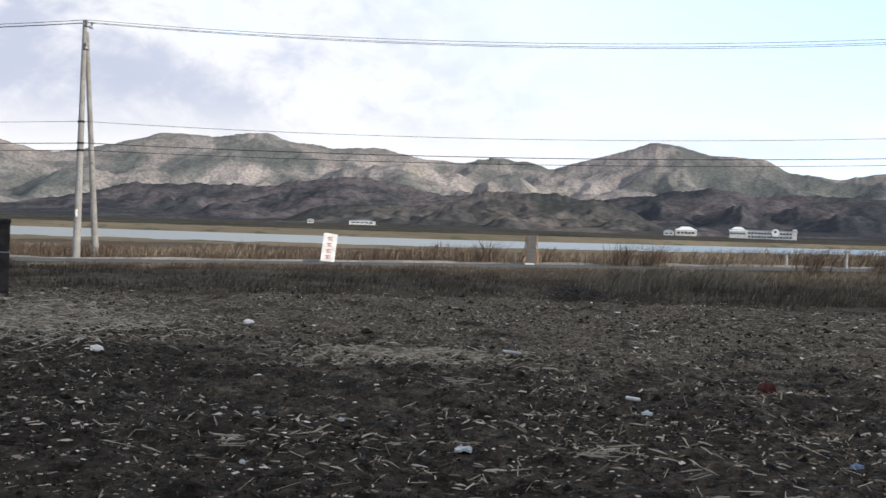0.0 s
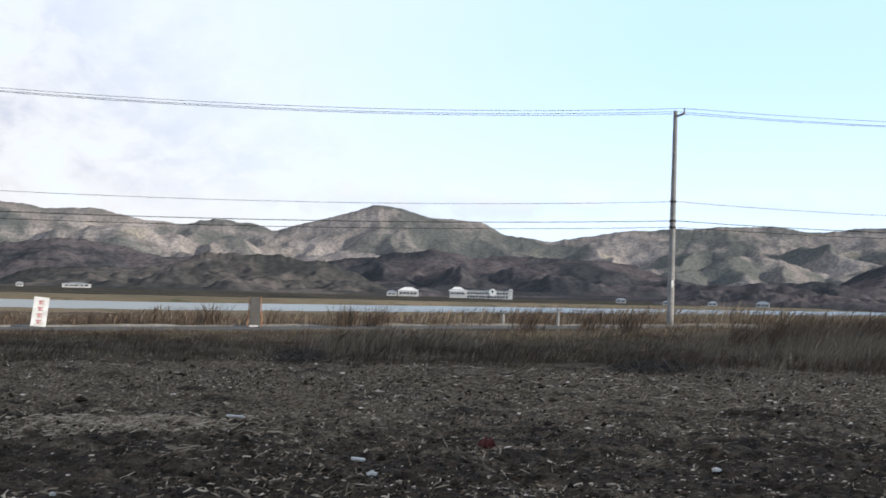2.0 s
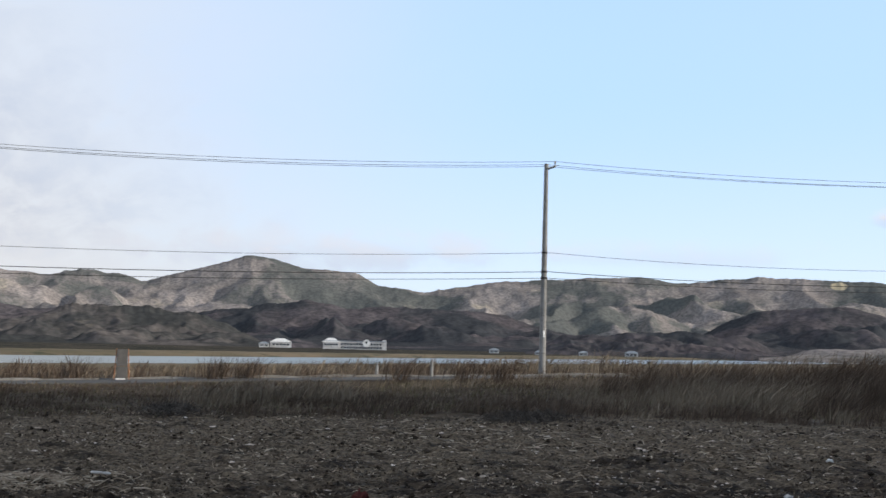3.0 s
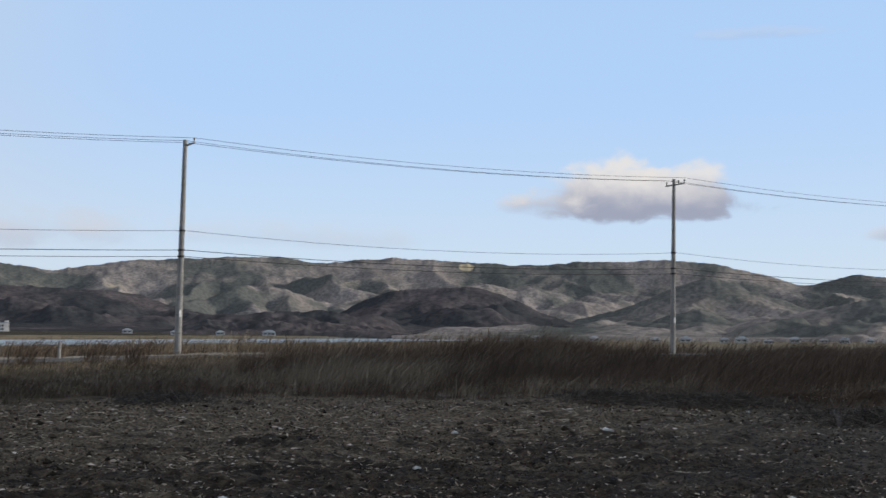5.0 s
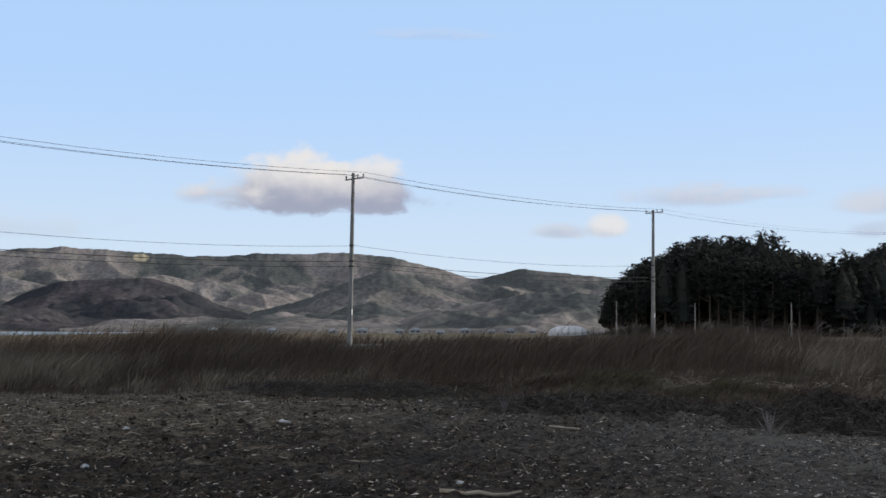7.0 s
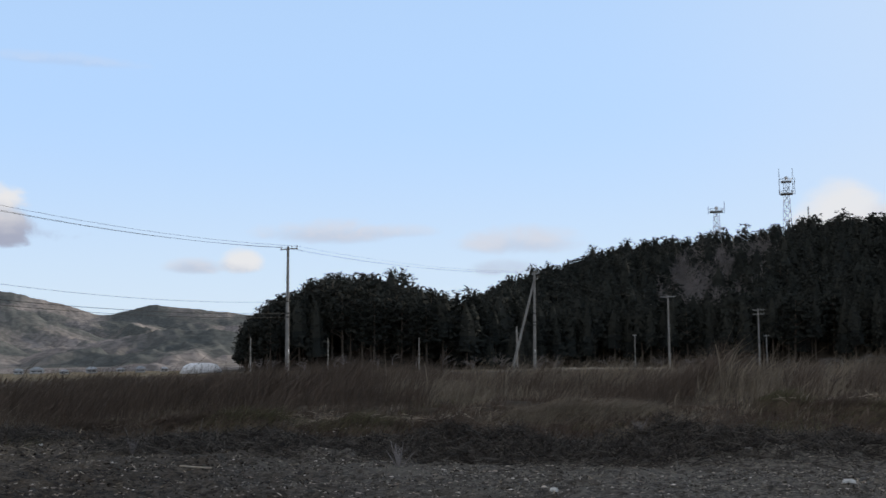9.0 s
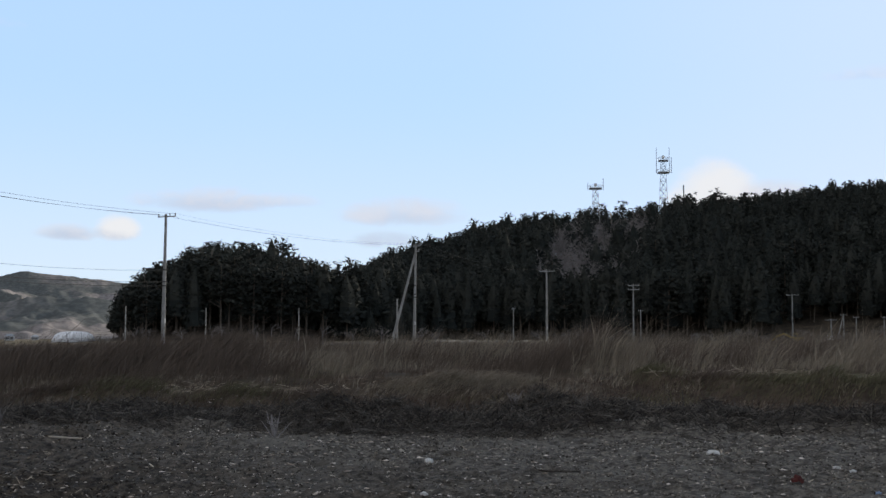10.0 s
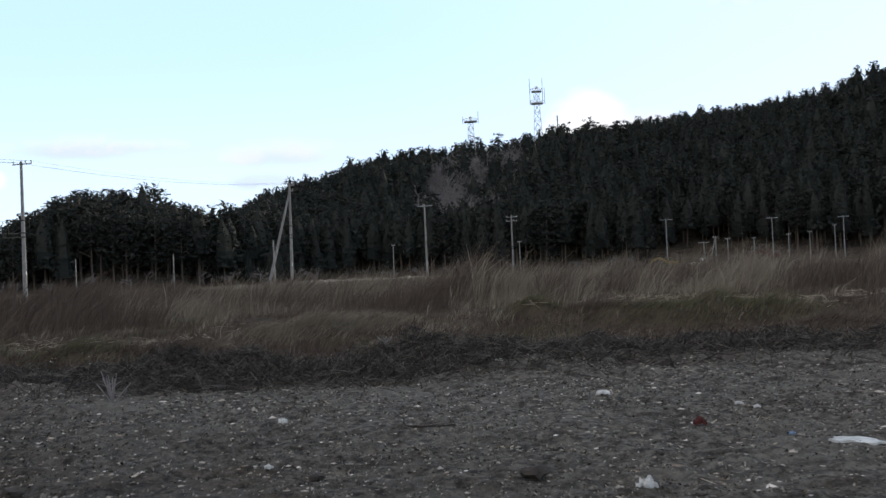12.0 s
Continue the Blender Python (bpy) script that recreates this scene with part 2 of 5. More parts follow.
MAT = {
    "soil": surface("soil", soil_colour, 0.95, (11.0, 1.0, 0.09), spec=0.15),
    "turf": surface("turf", tone((0.050, 0.038, 0.027), (0.105, 0.080, 0.056), 1.1, (0.066, 0.060, 0.034)), 0.95, (6.6, 0.776, 0.0704), spec=0.1),
    "plain": surface("plain", tone((0.20, 0.155, 0.10), (0.12, 0.10, 0.06), 0.02, (0.07, 0.07, 0.04)), 0.95, spec=0.1),
    "scrub": surface("scrub_land", tone((0.040, 0.042, 0.036), (0.085, 0.075, 0.062), 0.03, (0.13, 0.11, 0.085)), 0.95, spec=0.0),
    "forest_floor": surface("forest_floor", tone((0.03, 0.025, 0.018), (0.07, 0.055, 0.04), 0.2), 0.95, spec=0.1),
    # far woods greyed towards blue: distance haze put into the base colour
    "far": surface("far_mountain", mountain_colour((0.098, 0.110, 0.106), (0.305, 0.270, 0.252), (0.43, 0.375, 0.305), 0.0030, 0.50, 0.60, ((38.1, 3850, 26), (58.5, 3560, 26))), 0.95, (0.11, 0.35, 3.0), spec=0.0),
    # mid woods: cloud shade and blue haze are put into these dark tones
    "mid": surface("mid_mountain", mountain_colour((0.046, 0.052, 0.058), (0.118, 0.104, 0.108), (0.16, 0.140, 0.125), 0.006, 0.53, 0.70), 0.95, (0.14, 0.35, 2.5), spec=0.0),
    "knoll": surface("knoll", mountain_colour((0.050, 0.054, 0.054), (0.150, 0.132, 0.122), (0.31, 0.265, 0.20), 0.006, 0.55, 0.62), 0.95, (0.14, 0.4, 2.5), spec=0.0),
    "water": surface("water", lambda n, p: n.mix(n.noise(p, 0.02, 3.0), (0.10, 0.13, 0.12), (0.14, 0.17, 0.155)), 0.3, (0.8, 0.4, 0.12), spec=0.5),
    "concrete": surface("concrete", tone((0.29, 0.283, 0.27), (0.21, 0.204, 0.193), 1.2, (0.16, 0.153, 0.143)), 0.85, (30.0, 0.3, 0.01)),
    "kerb": surface("kerb_concrete", tone((0.30, 0.285, 0.26), (0.19, 0.178, 0.158), 0.9, (0.13, 0.118, 0.10)), 0.9, (12.0, 0.4, 0.02)),
    "asphalt": surface("asphalt", tone((0.05, 0.05, 0.05), (0.09, 0.085, 0.08), 2.0, (0.12, 0.11, 0.10)), 0.9, (40.0, 0.4, 0.01)),
    "steel": surface("galvanised_steel", tone((0.42, 0.43, 0.44), (0.30, 0.31, 0.32), 4.0), 0.5, metal=0.6),
    "wire": surface("wire", tone((0.018, 0.018, 0.018), (0.028, 0.028, 0.028), 0.4), 0.7),
    "white": surface("white_paint", tone((0.80, 0.80, 0.78), (0.62, 0.61, 0.58), 2.5), 0.6),
    "red": surface("red_paint", tone((0.50, 0.20, 0.19), (0.42, 0.17, 0.17), 3.0), 0.6),
    "rust": surface("rust_red", tone((0.07, 0.018, 0.016), (0.12, 0.03, 0.024), 9.0), 0.85),
    "grey": surface("grey_board", tone((0.13, 0.12, 0.11), (0.09, 0.085, 0.078), 2.0), 0.8),
    "orange": surface("orange_paint", tone((0.42, 0.20, 0.10), (0.30, 0.14, 0.08), 4.0), 0.7),
    "dark_wood": surface("dark_wood", tone((0.035, 0.028, 0.022), (0.07, 0.055, 0.045), 5.0), 0.9, (25.0, 0.6, 0.02)),
    "pale_wood": surface("pale_wood", tone((0.50, 0.42, 0.32), (0.36, 0.29, 0.21), 12.0), 0.85, (40.0, 0.4, 0.01)),
    "plastic": surface("white_plastic", tone((0.72, 0.70, 0.66), (0.48, 0.46, 0.43), 8.0), 0.5),
    "blue": surface("blue_plastic", tone((0.25, 0.33, 0.46), (0.16, 0.22, 0.33), 8.0), 0.5),
    "membrane": surface("membrane", tone((0.88, 0.88, 0.88), (0.80, 0.80, 0.81), 0.3), 0.5),
    "plaster": surface("pale_plaster", tone((0.55, 0.54, 0.525), (0.42, 0.41, 0.40), 0.6), 0.85),
    "roof": surface("roof_sheet", tone((0.30, 0.33, 0.36), (0.22, 0.25, 0.28), 0.3), 0.6),
    "glass": surface("dark_glass", tone((0.03, 0.04, 0.05), (0.05, 0.06, 0.07), 0.5), 0.1, spec=0.6),
    "yellow": surface("yellow_paint", tone((0.36, 0.25, 0.05), (0.26, 0.18, 0.05), 1.5), 0.6),
    "bark": surface("bark", tone((0.07, 0.055, 0.042), (0.12, 0.095, 0.075), 2.0), 0.95),
    "needles": surface("needles", pieces((0.026, 0.029, 0.026), (0.034, 0.037, 0.031), (0.047, 0.047, 0.039)), 0.9, spec=0.1),
    "bare": surface("bare_twigs", tone((0.19, 0.170, 0.162), (0.27, 0.242, 0.228), 0.5), 0.95, spec=0.1),
    "reed": surface("reed_grass", pieces((0.066, 0.048, 0.037), (0.098, 0.072, 0.054), (0.150, 0.115, 0.086)), 0.9, spec=0.15),
    "pale_reed": surface("pale_reed", pieces((0.150, 0.118, 0.086), (0.220, 0.178, 0.130), (0.33, 0.275, 0.205)), 0.9, spec=0.15),
    "short_grass": surface("short_grass", pieces((0.075, 0.064, 0.040), (0.110, 0.105, 0.055), (0.185, 0.155, 0.095)), 0.9, spec=0.1),
    "russet": surface("russet_grass", pieces((0.046, 0.029, 0.021), (0.072, 0.046, 0.033), (0.115, 0.078, 0.056)), 0.9, spec=0.1),
    "straw": surface("straw", pieces((0.20, 0.155, 0.112), (0.38, 0.305, 0.225), (0.62, 0.53, 0.41)), 0.85, spec=0.2),
    "shards": surface("shards", pieces((0.22, 0.1649, 0.1232), (0.462, 0.3783, 0.2992), (0.858, 0.7469, 0.6512)), 0.7, spec=0.3),
    "flakes": surface("litter_flakes", pieces((0.012, 0.009, 0.0066), (0.044, 0.033, 0.024), (0.17, 0.137, 0.102)), 0.9, spec=0.15),
    "gravel": surface("gravel_grains", pieces((0.035, 0.029, 0.023), (0.115, 0.098, 0.078), (0.40, 0.355, 0.295)), 0.9, spec=0.15),
    "clods": surface("clods", pieces((0.012, 0.009, 0.0066), (0.032, 0.024, 0.0175), (0.075, 0.057, 0.041)), 0.95, spec=0.1),
    "brush": surface("dead_brush", pieces((0.034, 0.029, 0.026), (0.068, 0.059, 0.051), (0.16, 0.140, 0.118)), 0.9, spec=0.1),
}


# ---- geometry helpers ----
def hash2(ix, iy, s):
    v = np.sin(ix * 127.1 + iy * 311.7 + s * 74.7) * 43758.5453
    return v - np.floor(v)


def vnoise(x, y, s=0.0):
    ix, iy = np.floor(x), np.floor(y)
    fx, fy = x - ix, y - iy
    fx, fy = fx * fx * (3 - 2 * fx), fy * fy * (3 - 2 * fy)
    a = hash2(ix, iy, s) * (1 - fx) + hash2(ix + 1, iy, s) * fx
    b = hash2(ix, iy + 1, s) * (1 - fx) + hash2(ix + 1, iy + 1, s) * fx
    return a * (1 - fy) + b * fy


def fbm(x, y, octaves=4, s=0.0, gain=0.5):
    total, amp, norm = 0.0, 1.0, 0.0
    for k in range(octaves):
        total = total + amp * vnoise(x * 2.03 ** k, y * 2.03 ** k, s + 7.3 * k)
        norm += amp
        amp *= gain
    return total / norm - 0.5


def ramp(v, lo, hi):
    u = np.clip((v - lo) / (hi - lo), 0, 1)
    return u * u * (3 - 2 * u)


def mesh_from(name, verts, faces, mats, index=None, smooth=False):
    """A mesh from numpy arrays; faces is one array of triangles or quads, or a list of such arrays."""
    me = bpy.data.meshes.new(name)
    groups = [np.asarray(f) for f in (faces if isinstance(faces, list) else [faces])]
    me.vertices.add(len(verts))
    me.vertices.foreach_set("co", np.asarray(verts, dtype=np.float32).ravel())
    loops = np.concatenate([g.ravel() for g in groups])
    sizes = np.concatenate([np.full(len(g), g.shape[1]) for g in groups])
    me.loops.add(len(loops))
    me.loops.foreach_set("vertex_index", loops.astype(np.int32))
    me.polygons.add(len(sizes))
    me.polygons.foreach_set("loop_start", np.concatenate([[0], np.cumsum(sizes)[:-1]]).astype(np.int32))
    for m in (mats if isinstance(mats, (list, tuple)) else [mats]):
        me.materials.append(m)
    if index is not None:
        me.polygons.foreach_set("material_index", np.asarray(index, dtype=np.int32))
    me.polygons.foreach_set("use_smooth", np.full(len(sizes), smooth, dtype=bool))
    me.update(calc_edges=True)
    return me


def part(name, bm, material, parent, label=""):
    """Links a bmesh as one mesh object under a thing or under a part."""
    me = bpy.data.meshes.new(name)
    bm.normal_update()
    bm.to_mesh(me)
    bm.free()
    me.materials.append(material)
    ob = new(name, me)
    ob.parent = parent
    return tagged(ob, label)


def thing(name, place, label, category, group="", kind="", turn=0.0, scale=1.0):
    ob = new(name)
    ob.matrix_basis = Matrix.Translation(place) @ pose(0, 0, 0, 0, 0, turn) @ Matrix.Scale(scale, 4)
    return tagged(ob, label, category, group, kind)


def box(bm, size, centre=(0, 0, 0), turn=None, bevel=0.0):
    made = bmesh.ops.create_cube(bm, size=1.0)["verts"]
    bmesh.ops.scale(bm, vec=size, verts=made)
    if bevel:
        edges = list({e for v in made for e in v.link_edges})
        made = list({v for f in bmesh.ops.bevel(bm, geom=edges, offset=bevel, segments=1, affect="EDGES")["faces"] for v in f.verts} | {v for v in made if v.is_valid})
    if turn is not None:
        bmesh.ops.rotate(bm, cent=(0, 0, 0), matrix=turn.to_3x3(), verts=made)
    bmesh.ops.translate(bm, vec=centre, verts=made)
    return bm


def rod(bm, a, b, r0, r1=None, sides=8):
    """A tapered bar from a to b."""
    a, b = Vector(a), Vector(b)
    r1 = r0 if r1 is None else r1
    m = Matrix.Translation((a + b) / 2) @ (b - a).to_track_quat("Z", "Y").to_matrix().to_4x4()
    bmesh.ops.create_cone(bm, cap_ends=True, segments=sides, radius1=r0, radius2=r1, depth=(b - a).length, matrix=m)
    return bm


# ---- the lie of the land ----
POLE_X = np.array([-120, -16.8, 25.2, 56.6, 88.8, 126.4, 175.8, 208.0, 266.0, 400.0])
POLE_Y = np.array([55, 54.5, 55.5, 50.8, 45.9, 34.7, 27.8, 17.6, -11.6, -80.0])
POLE_Z = np.array([-0.6, -0.4, 0.45, 0.6, 0.8, 1.0, 0.8, 0.2, 0.0, 0.0])
# from bearing 105 the unseen crest is raised to keep sun off the field
HILL_B = np.array([57, 60, 63, 65, 68, 71, 74, 78, 82, 88, 94, 100, 105, 113, 122, 135, 160, 185, 210])
HILL_H = np.array([0, 0.5, 5, 9, 8.5, 2, 15, 26, 32, 34.5, 37, 43, 54, 100, 125, 132, 110, 60, 0.0])
RIVER_X = np.array([-2500, -100, 0, 200, 350, 1500.0])
RIVER_NEAR = np.array([100, 150, 177, 342, 470, 1450.0])
RIVER_FAR = np.array([200, 282, 296, 470, 606, 1700.0])


# grassy hummocks on the eastern bank: bearing, distance, half width, half depth, height
MOUNDS = [(74.6, 30.2, 1.1, 0.9, 0.24), (76.7, 30.6, 1.2, 0.9, 0.22), (79.0, 31.6, 1.0, 0.8, 0.12), (86.0, 32.0, 0.8, 0.7, 0.34), (88.6, 31.0, 1.2, 0.8, 0.24), (92.4, 30.0, 1.9, 0.9, 0.36), (96.2, 30.4, 1.5, 0.9, 0.32), (70.0, 27.0, 1.0, 0.7, 0.24), (65.8, 27.4, 1.2, 0.8, 0.26), (61.0, 28.5, 1.3, 0.8, 0.34), (57.4, 29.0, 0.9, 0.8, 0.28), (53.0, 30.4, 1.2, 0.8, 0.24), (82.6, 22.4, 1.2, 0.8, 0.16), (79.4, 21.8, 0.9, 0.7, 0.18), (72.0, 21.4, 1.0, 0.7, 0.16), (99.0, 27.5, 1.4, 0.8, 0.22)]


def ground_z(x, y, fine=True):
    """The height of the ground."""
    x, y = np.asarray(x, dtype=float), np.asarray(y, dtype=float)
    r, b = np.hypot(x, y), np.degrees(np.arctan2(x, y)) % 360
    b = np.where(b > 300, b - 360, b)
    s = y - np.interp(x, POLE_X, POLE_Y)
    ahead = ramp(r, 24, 34)
    road = np.interp(x, POLE_X, POLE_Z)
    z = road * ramp(s, -22, -7) * ahead
    z = z + 0.45 * ramp(b, 50, 66) * ramp(130 - b, 0, 12) * ramp(r, 27, 34) * (1 - ramp(s, -22, -7))
    left = 1 - ramp(b, 48, 62)
    z = z * (1 - ramp(s, 4, 40) * left) - 1.2 * ramp(s, 5, 60) * left
    near, far = np.interp(x, RIVER_X, RIVER_NEAR), np.interp(x, RIVER_X, RIVER_FAR)
    bed = ramp(y, near - 8, near + 4) * (1 - ramp(y, far - 4, far + 8))
    z = z - 1.6 * bed * (y > 0)
    z = np.where(y > far, z + 1.05 * ramp(y, far, far + 20) * (y > 60), z)
    z = z + 1.7 * ramp(y - far, 80, 420) * (y > 60)
    top = np.interp(b, HILL_B, HILL_H, left=0, right=0)
    crest = np.interp(b, [60, 70, 76, 120, 140], [310, 312, 430, 430, 380])
    foot = crest - np.interp(b, [60, 70, 76, 120], [60, 60, 140, 170])
    z = z + top * ramp(r, foot - 15, crest) * (1 - 0.8 * ramp(r, crest + 5, crest + 260))
    z = z + top * 0.10 * fbm(x / 45, y / 45, 3, 3.0) * ramp(r, foot, crest)
    if fine:
        field = (1 - ramp(r, 26, 34)) * (0.15 + 0.85 * ramp(r, 1.5, 5))
        rough = 1 - 0.3 * ramp(b, 52, 70)
        z = z + field * (rough * (0.15 * fbm(x / 0.8, y / 0.8, 4, 1.0, 0.6) + 0.15 * fbm(x / 0.22, y / 0.22, 2, 6.0, 0.6)) + 0.12 * fbm(x / 3.1, y / 3.1, 2, 2.0))
        rolling = 0.35 + 0.45 * ramp(b, 48, 60) * ramp(60 - r, 0, 18)
        z = z + ramp(r, 26, 34) * (rolling * fbm(x / 4.0, y / 4.0, 3, 5.0)) * ramp(np.abs(s + 0.5), 4, 7) * (1 - bed)
        for mb, mr, across, deep, high in MOUNDS:
            px, py = math.sin(radians(mb)), math.cos(radians(mb))
            u, v = (x * py - y * px) / across, (x * px + y * py - mr) / deep
            z = z + high * (1 + 1.3 * fbm(x / 0.7, y / 0.7, 3, 45.0)) * np.exp(-(u * u + v * v) ** 1.5) * (b > 40) * (b < 110)
        # the ridge of turned brush along the eastern field edge
        heap = np.exp(-((r - 21.5 - 3.0 * fbm(b / 5, b * 0 + 0.5, 3, 9.0)) / 1.7) ** 2) * ramp(b, 52, 62)
        z = z + heap * (0.07 + 0.85 * fbm(x / 1.1, y / 1.1, 4, 11.0, 0.65))
    return z


def build_ground():
    view = np.arange(-26, 106, 0.15)
    rest = np.linspace(106, 334, 60)
    az = np.radians(np.concatenate([view, rest[:-1]]))
    rad = np.concatenate([[0.5, 2, 4, 5.5], np.geomspace(6.2, 33, 310), np.geomspace(33.6, 130, 60), np.geomspace(134, 620, 60), np.geomspace(680, 4900, 14)])
    A, R = np.meshgrid(az, rad)
    X, Y = R * np.sin(A), R * np.cos(A)
    Z = ground_z(X, Y)
    n, m = R.shape
    verts = np.stack([X, Y, Z], -1).reshape(-1, 3)
    i, j = np.meshgrid(np.arange(n - 1), np.arange(m), indexing="ij")
    a, b = i * m + j, i * m + (j + 1) % m
    quads = np.stack([a, b, b + m, a + m], -1).reshape(-1, 4)
    cx, cy = X[:-1].ravel(), Y[:-1].ravel()
    cr, cb = np.hypot(cx, cy), np.degrees(np.arctan2(cx, cy))
    edge = np.interp(cb, [-26, -10, 0, 18, 30, 44, 52, 66, 110], [25, 26, 27, 28, 33, 33, 28, 24, 24]) + 5 * fbm(cx / 3, cy / 3, 3, 4.0)
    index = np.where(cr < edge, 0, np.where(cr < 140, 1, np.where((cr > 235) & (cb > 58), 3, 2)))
    beyond = cy > np.interp(cx, RIVER_X, RIVER_FAR) + 55 + 25 * fbm(cx / 60, cy / 60, 3, 14.0)
    index = np.where((index == 2) & beyond, 4, index)
    verts = np.concatenate([verts, [[0, 0, 0]]])
    fan = np.stack([np.full(m, n * m), np.arange(m), (np.arange(m) + 1) % m], -1)[:, ::-1]
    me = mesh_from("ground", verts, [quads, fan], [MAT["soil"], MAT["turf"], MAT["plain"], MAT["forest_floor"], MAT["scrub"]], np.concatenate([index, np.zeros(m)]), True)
    tagged(new("ground", me), "bare dark soil field rising into a grassy bank and a wooded hill", "ground", kind="structure")


build_ground()


def build_water():
    xs = np.array([-2500, -600, -100, 0, 100, 200, 350, 900, 1500.0])
    verts = []
    for x in xs:
        verts += [(x, float(np.interp(x, RIVER_X, RIVER_NEAR)) - 7, -1.5), (x, float(np.interp(x, RIVER_X, RIVER_FAR)) + 7, -1.5)]
    faces = np.array([[2 * k, 2 * k + 2, 2 * k + 3, 2 * k + 1] for k in range(len(xs) - 1)])
    tagged(new("water", mesh_from("water", np.array(verts), faces, MAT["water"])), "wide pale grey-green river between flat banks", "river", kind="structure")


build_water()


# ---- mountains ----
def mountain(name, crest, foot, summits, material, label, seed, step=0.1, rows=70, rough=0.10, canopy=0.0, spur=0.45):
    """A range whose skyline runs over the summits (bearing, degrees above the eye), with spurs and gullies down to its foot."""
    sb, se = np.array([s[0] for s in summits]), np.array([s[1] for s in summits])
    b = np.arange(sb[0], sb[-1], step)
    e = np.zeros_like(b)
    for k in range(-2, 3):
        e += np.interp(b + k * 0.12, sb, se) / 5
    low = np.convolve(np.pad(e, 30, "edge"), np.ones(61) / 61, "valid")
    e = e + rough * fbm(b * 1.1, b * 0 + seed, 5, seed, 0.62) * np.clip(e, 0, 1.5) + 0.085 * np.abs(fbm(b * 5.5, b * 0 + seed, 3, seed + 8, 0.7)) * ramp(e, 0.2, 1.2)
    u = np.concatenate([np.linspace(0, 1, rows), [1.02, 1.08, 1.2]])
    U, B = np.meshgrid(u, b, indexing="ij")
    near_top = ramp(U, 0.90, 1.0)
    E = np.minimum(low, e + 0.3)[None] * (1 - near_top) + e[None] * near_top
    R = foot + (crest - foot) * U
    X, Y = R * np.sin(np.radians(B)), R * np.cos(np.radians(B))
    deep = crest - foot
    shape = np.clip(U, 0, 1)
    Z = R * np.tan(np.radians(E * shape * (0.66 + 0.34 * ramp(U, 0.7, 1.0))))
    # rounded hills and shoulders stand before one another all over the slope
    rng = np.random.default_rng(int(seed))
    bend_x, bend_y = fbm(X / deep * 5, Y / deep * 5, 3, seed + 1), fbm(X / deep * 5, Y / deep * 5, 3, seed + 2)
    spines = 1 - np.clip(np.abs(fbm(X / deep * 9, Y / deep * 9, 3, seed + 3, 0.45)) * 3.4, 0, 1)
    rills = 1 - np.clip(np.abs(fbm(X / deep * 26, Y / deep * 26, 2, seed + 4, 0.45)) * 3.4, 0, 1)
    count = int((b[-1] - b[0]) * radians(1) * (crest + foot) / 2 / deep * 13)
    for k in range(count):
        hb, hu = rng.uniform(b[0], b[-1]), rng.uniform(0.03, 0.86)
        hr, size = foot + deep * hu, deep * rng.uniform(0.15, 0.38)
        c = heading(hb, hr)
        top = hr * math.tan(radians(float(np.interp(hb, b, low)) * (0.12 + 0.86 * hu ** 0.85) * rng.uniform(0.8, 1.2)))
        i0, i1 = np.searchsorted(b, [hb - math.degrees(size * 1.6 / hr), hb + math.degrees(size * 1.6 / hr)])
        part_x, part_y = X[:, i0:i1] - c.x + size * 1.1 * bend_x[:, i0:i1], Y[:, i0:i1] - c.y + size * 1.1 * bend_y[:, i0:i1]
        dome = top - size * 0.95 * spur * (np.hypot(part_x, part_y) / size) ** 1.5
        Z[:, i0:i1] = np.maximum(Z[:, i0:i1], dome)
    within = np.clip(5 * (1 - U), 0, 1)
    Z = Z - (0.030 * (1 - spines) + 0.003 * (1 - rills)) * deep * within * np.clip(Z / (0.05 * deep), 0, 1)
    angle = np.degrees(np.arctan(Z / R))
    angle = np.clip(angle, -0.2, E * (0.10 + 0.90 * np.clip(U, 0, 1) ** 0.4))
    angle = np.where(U > 1, E * (1 - (U - 1) * 3), angle)
    Z = R * np.tan(np.radians(np.maximum(angle, -0.25))) + 1.6
    if canopy:
        Z = Z + canopy * (np.abs(fbm(X / 40, Y / 40, 2, seed + 5)) * 1.6 + 0.5 * fbm(X / 14, Y / 14, 2, seed + 6)) * ramp(angle, 0.1, 0.4)
    Z = np.where(U == 0, -3.0, Z)
    n, m = Z.shape
    i, j = np.meshgrid(np.arange(n - 1), np.arange(m - 1), indexing="ij")
    a = i * m + j
    quads = np.stack([a, a + 1, a + m + 1, a + m], -1).reshape(-1, 4)
    me = mesh_from(name, np.stack([X, Y, Z], -1).reshape(-1, 3), quads, material, None, True)
    return tagged(new(name, me), label, "mountain", kind="structure")


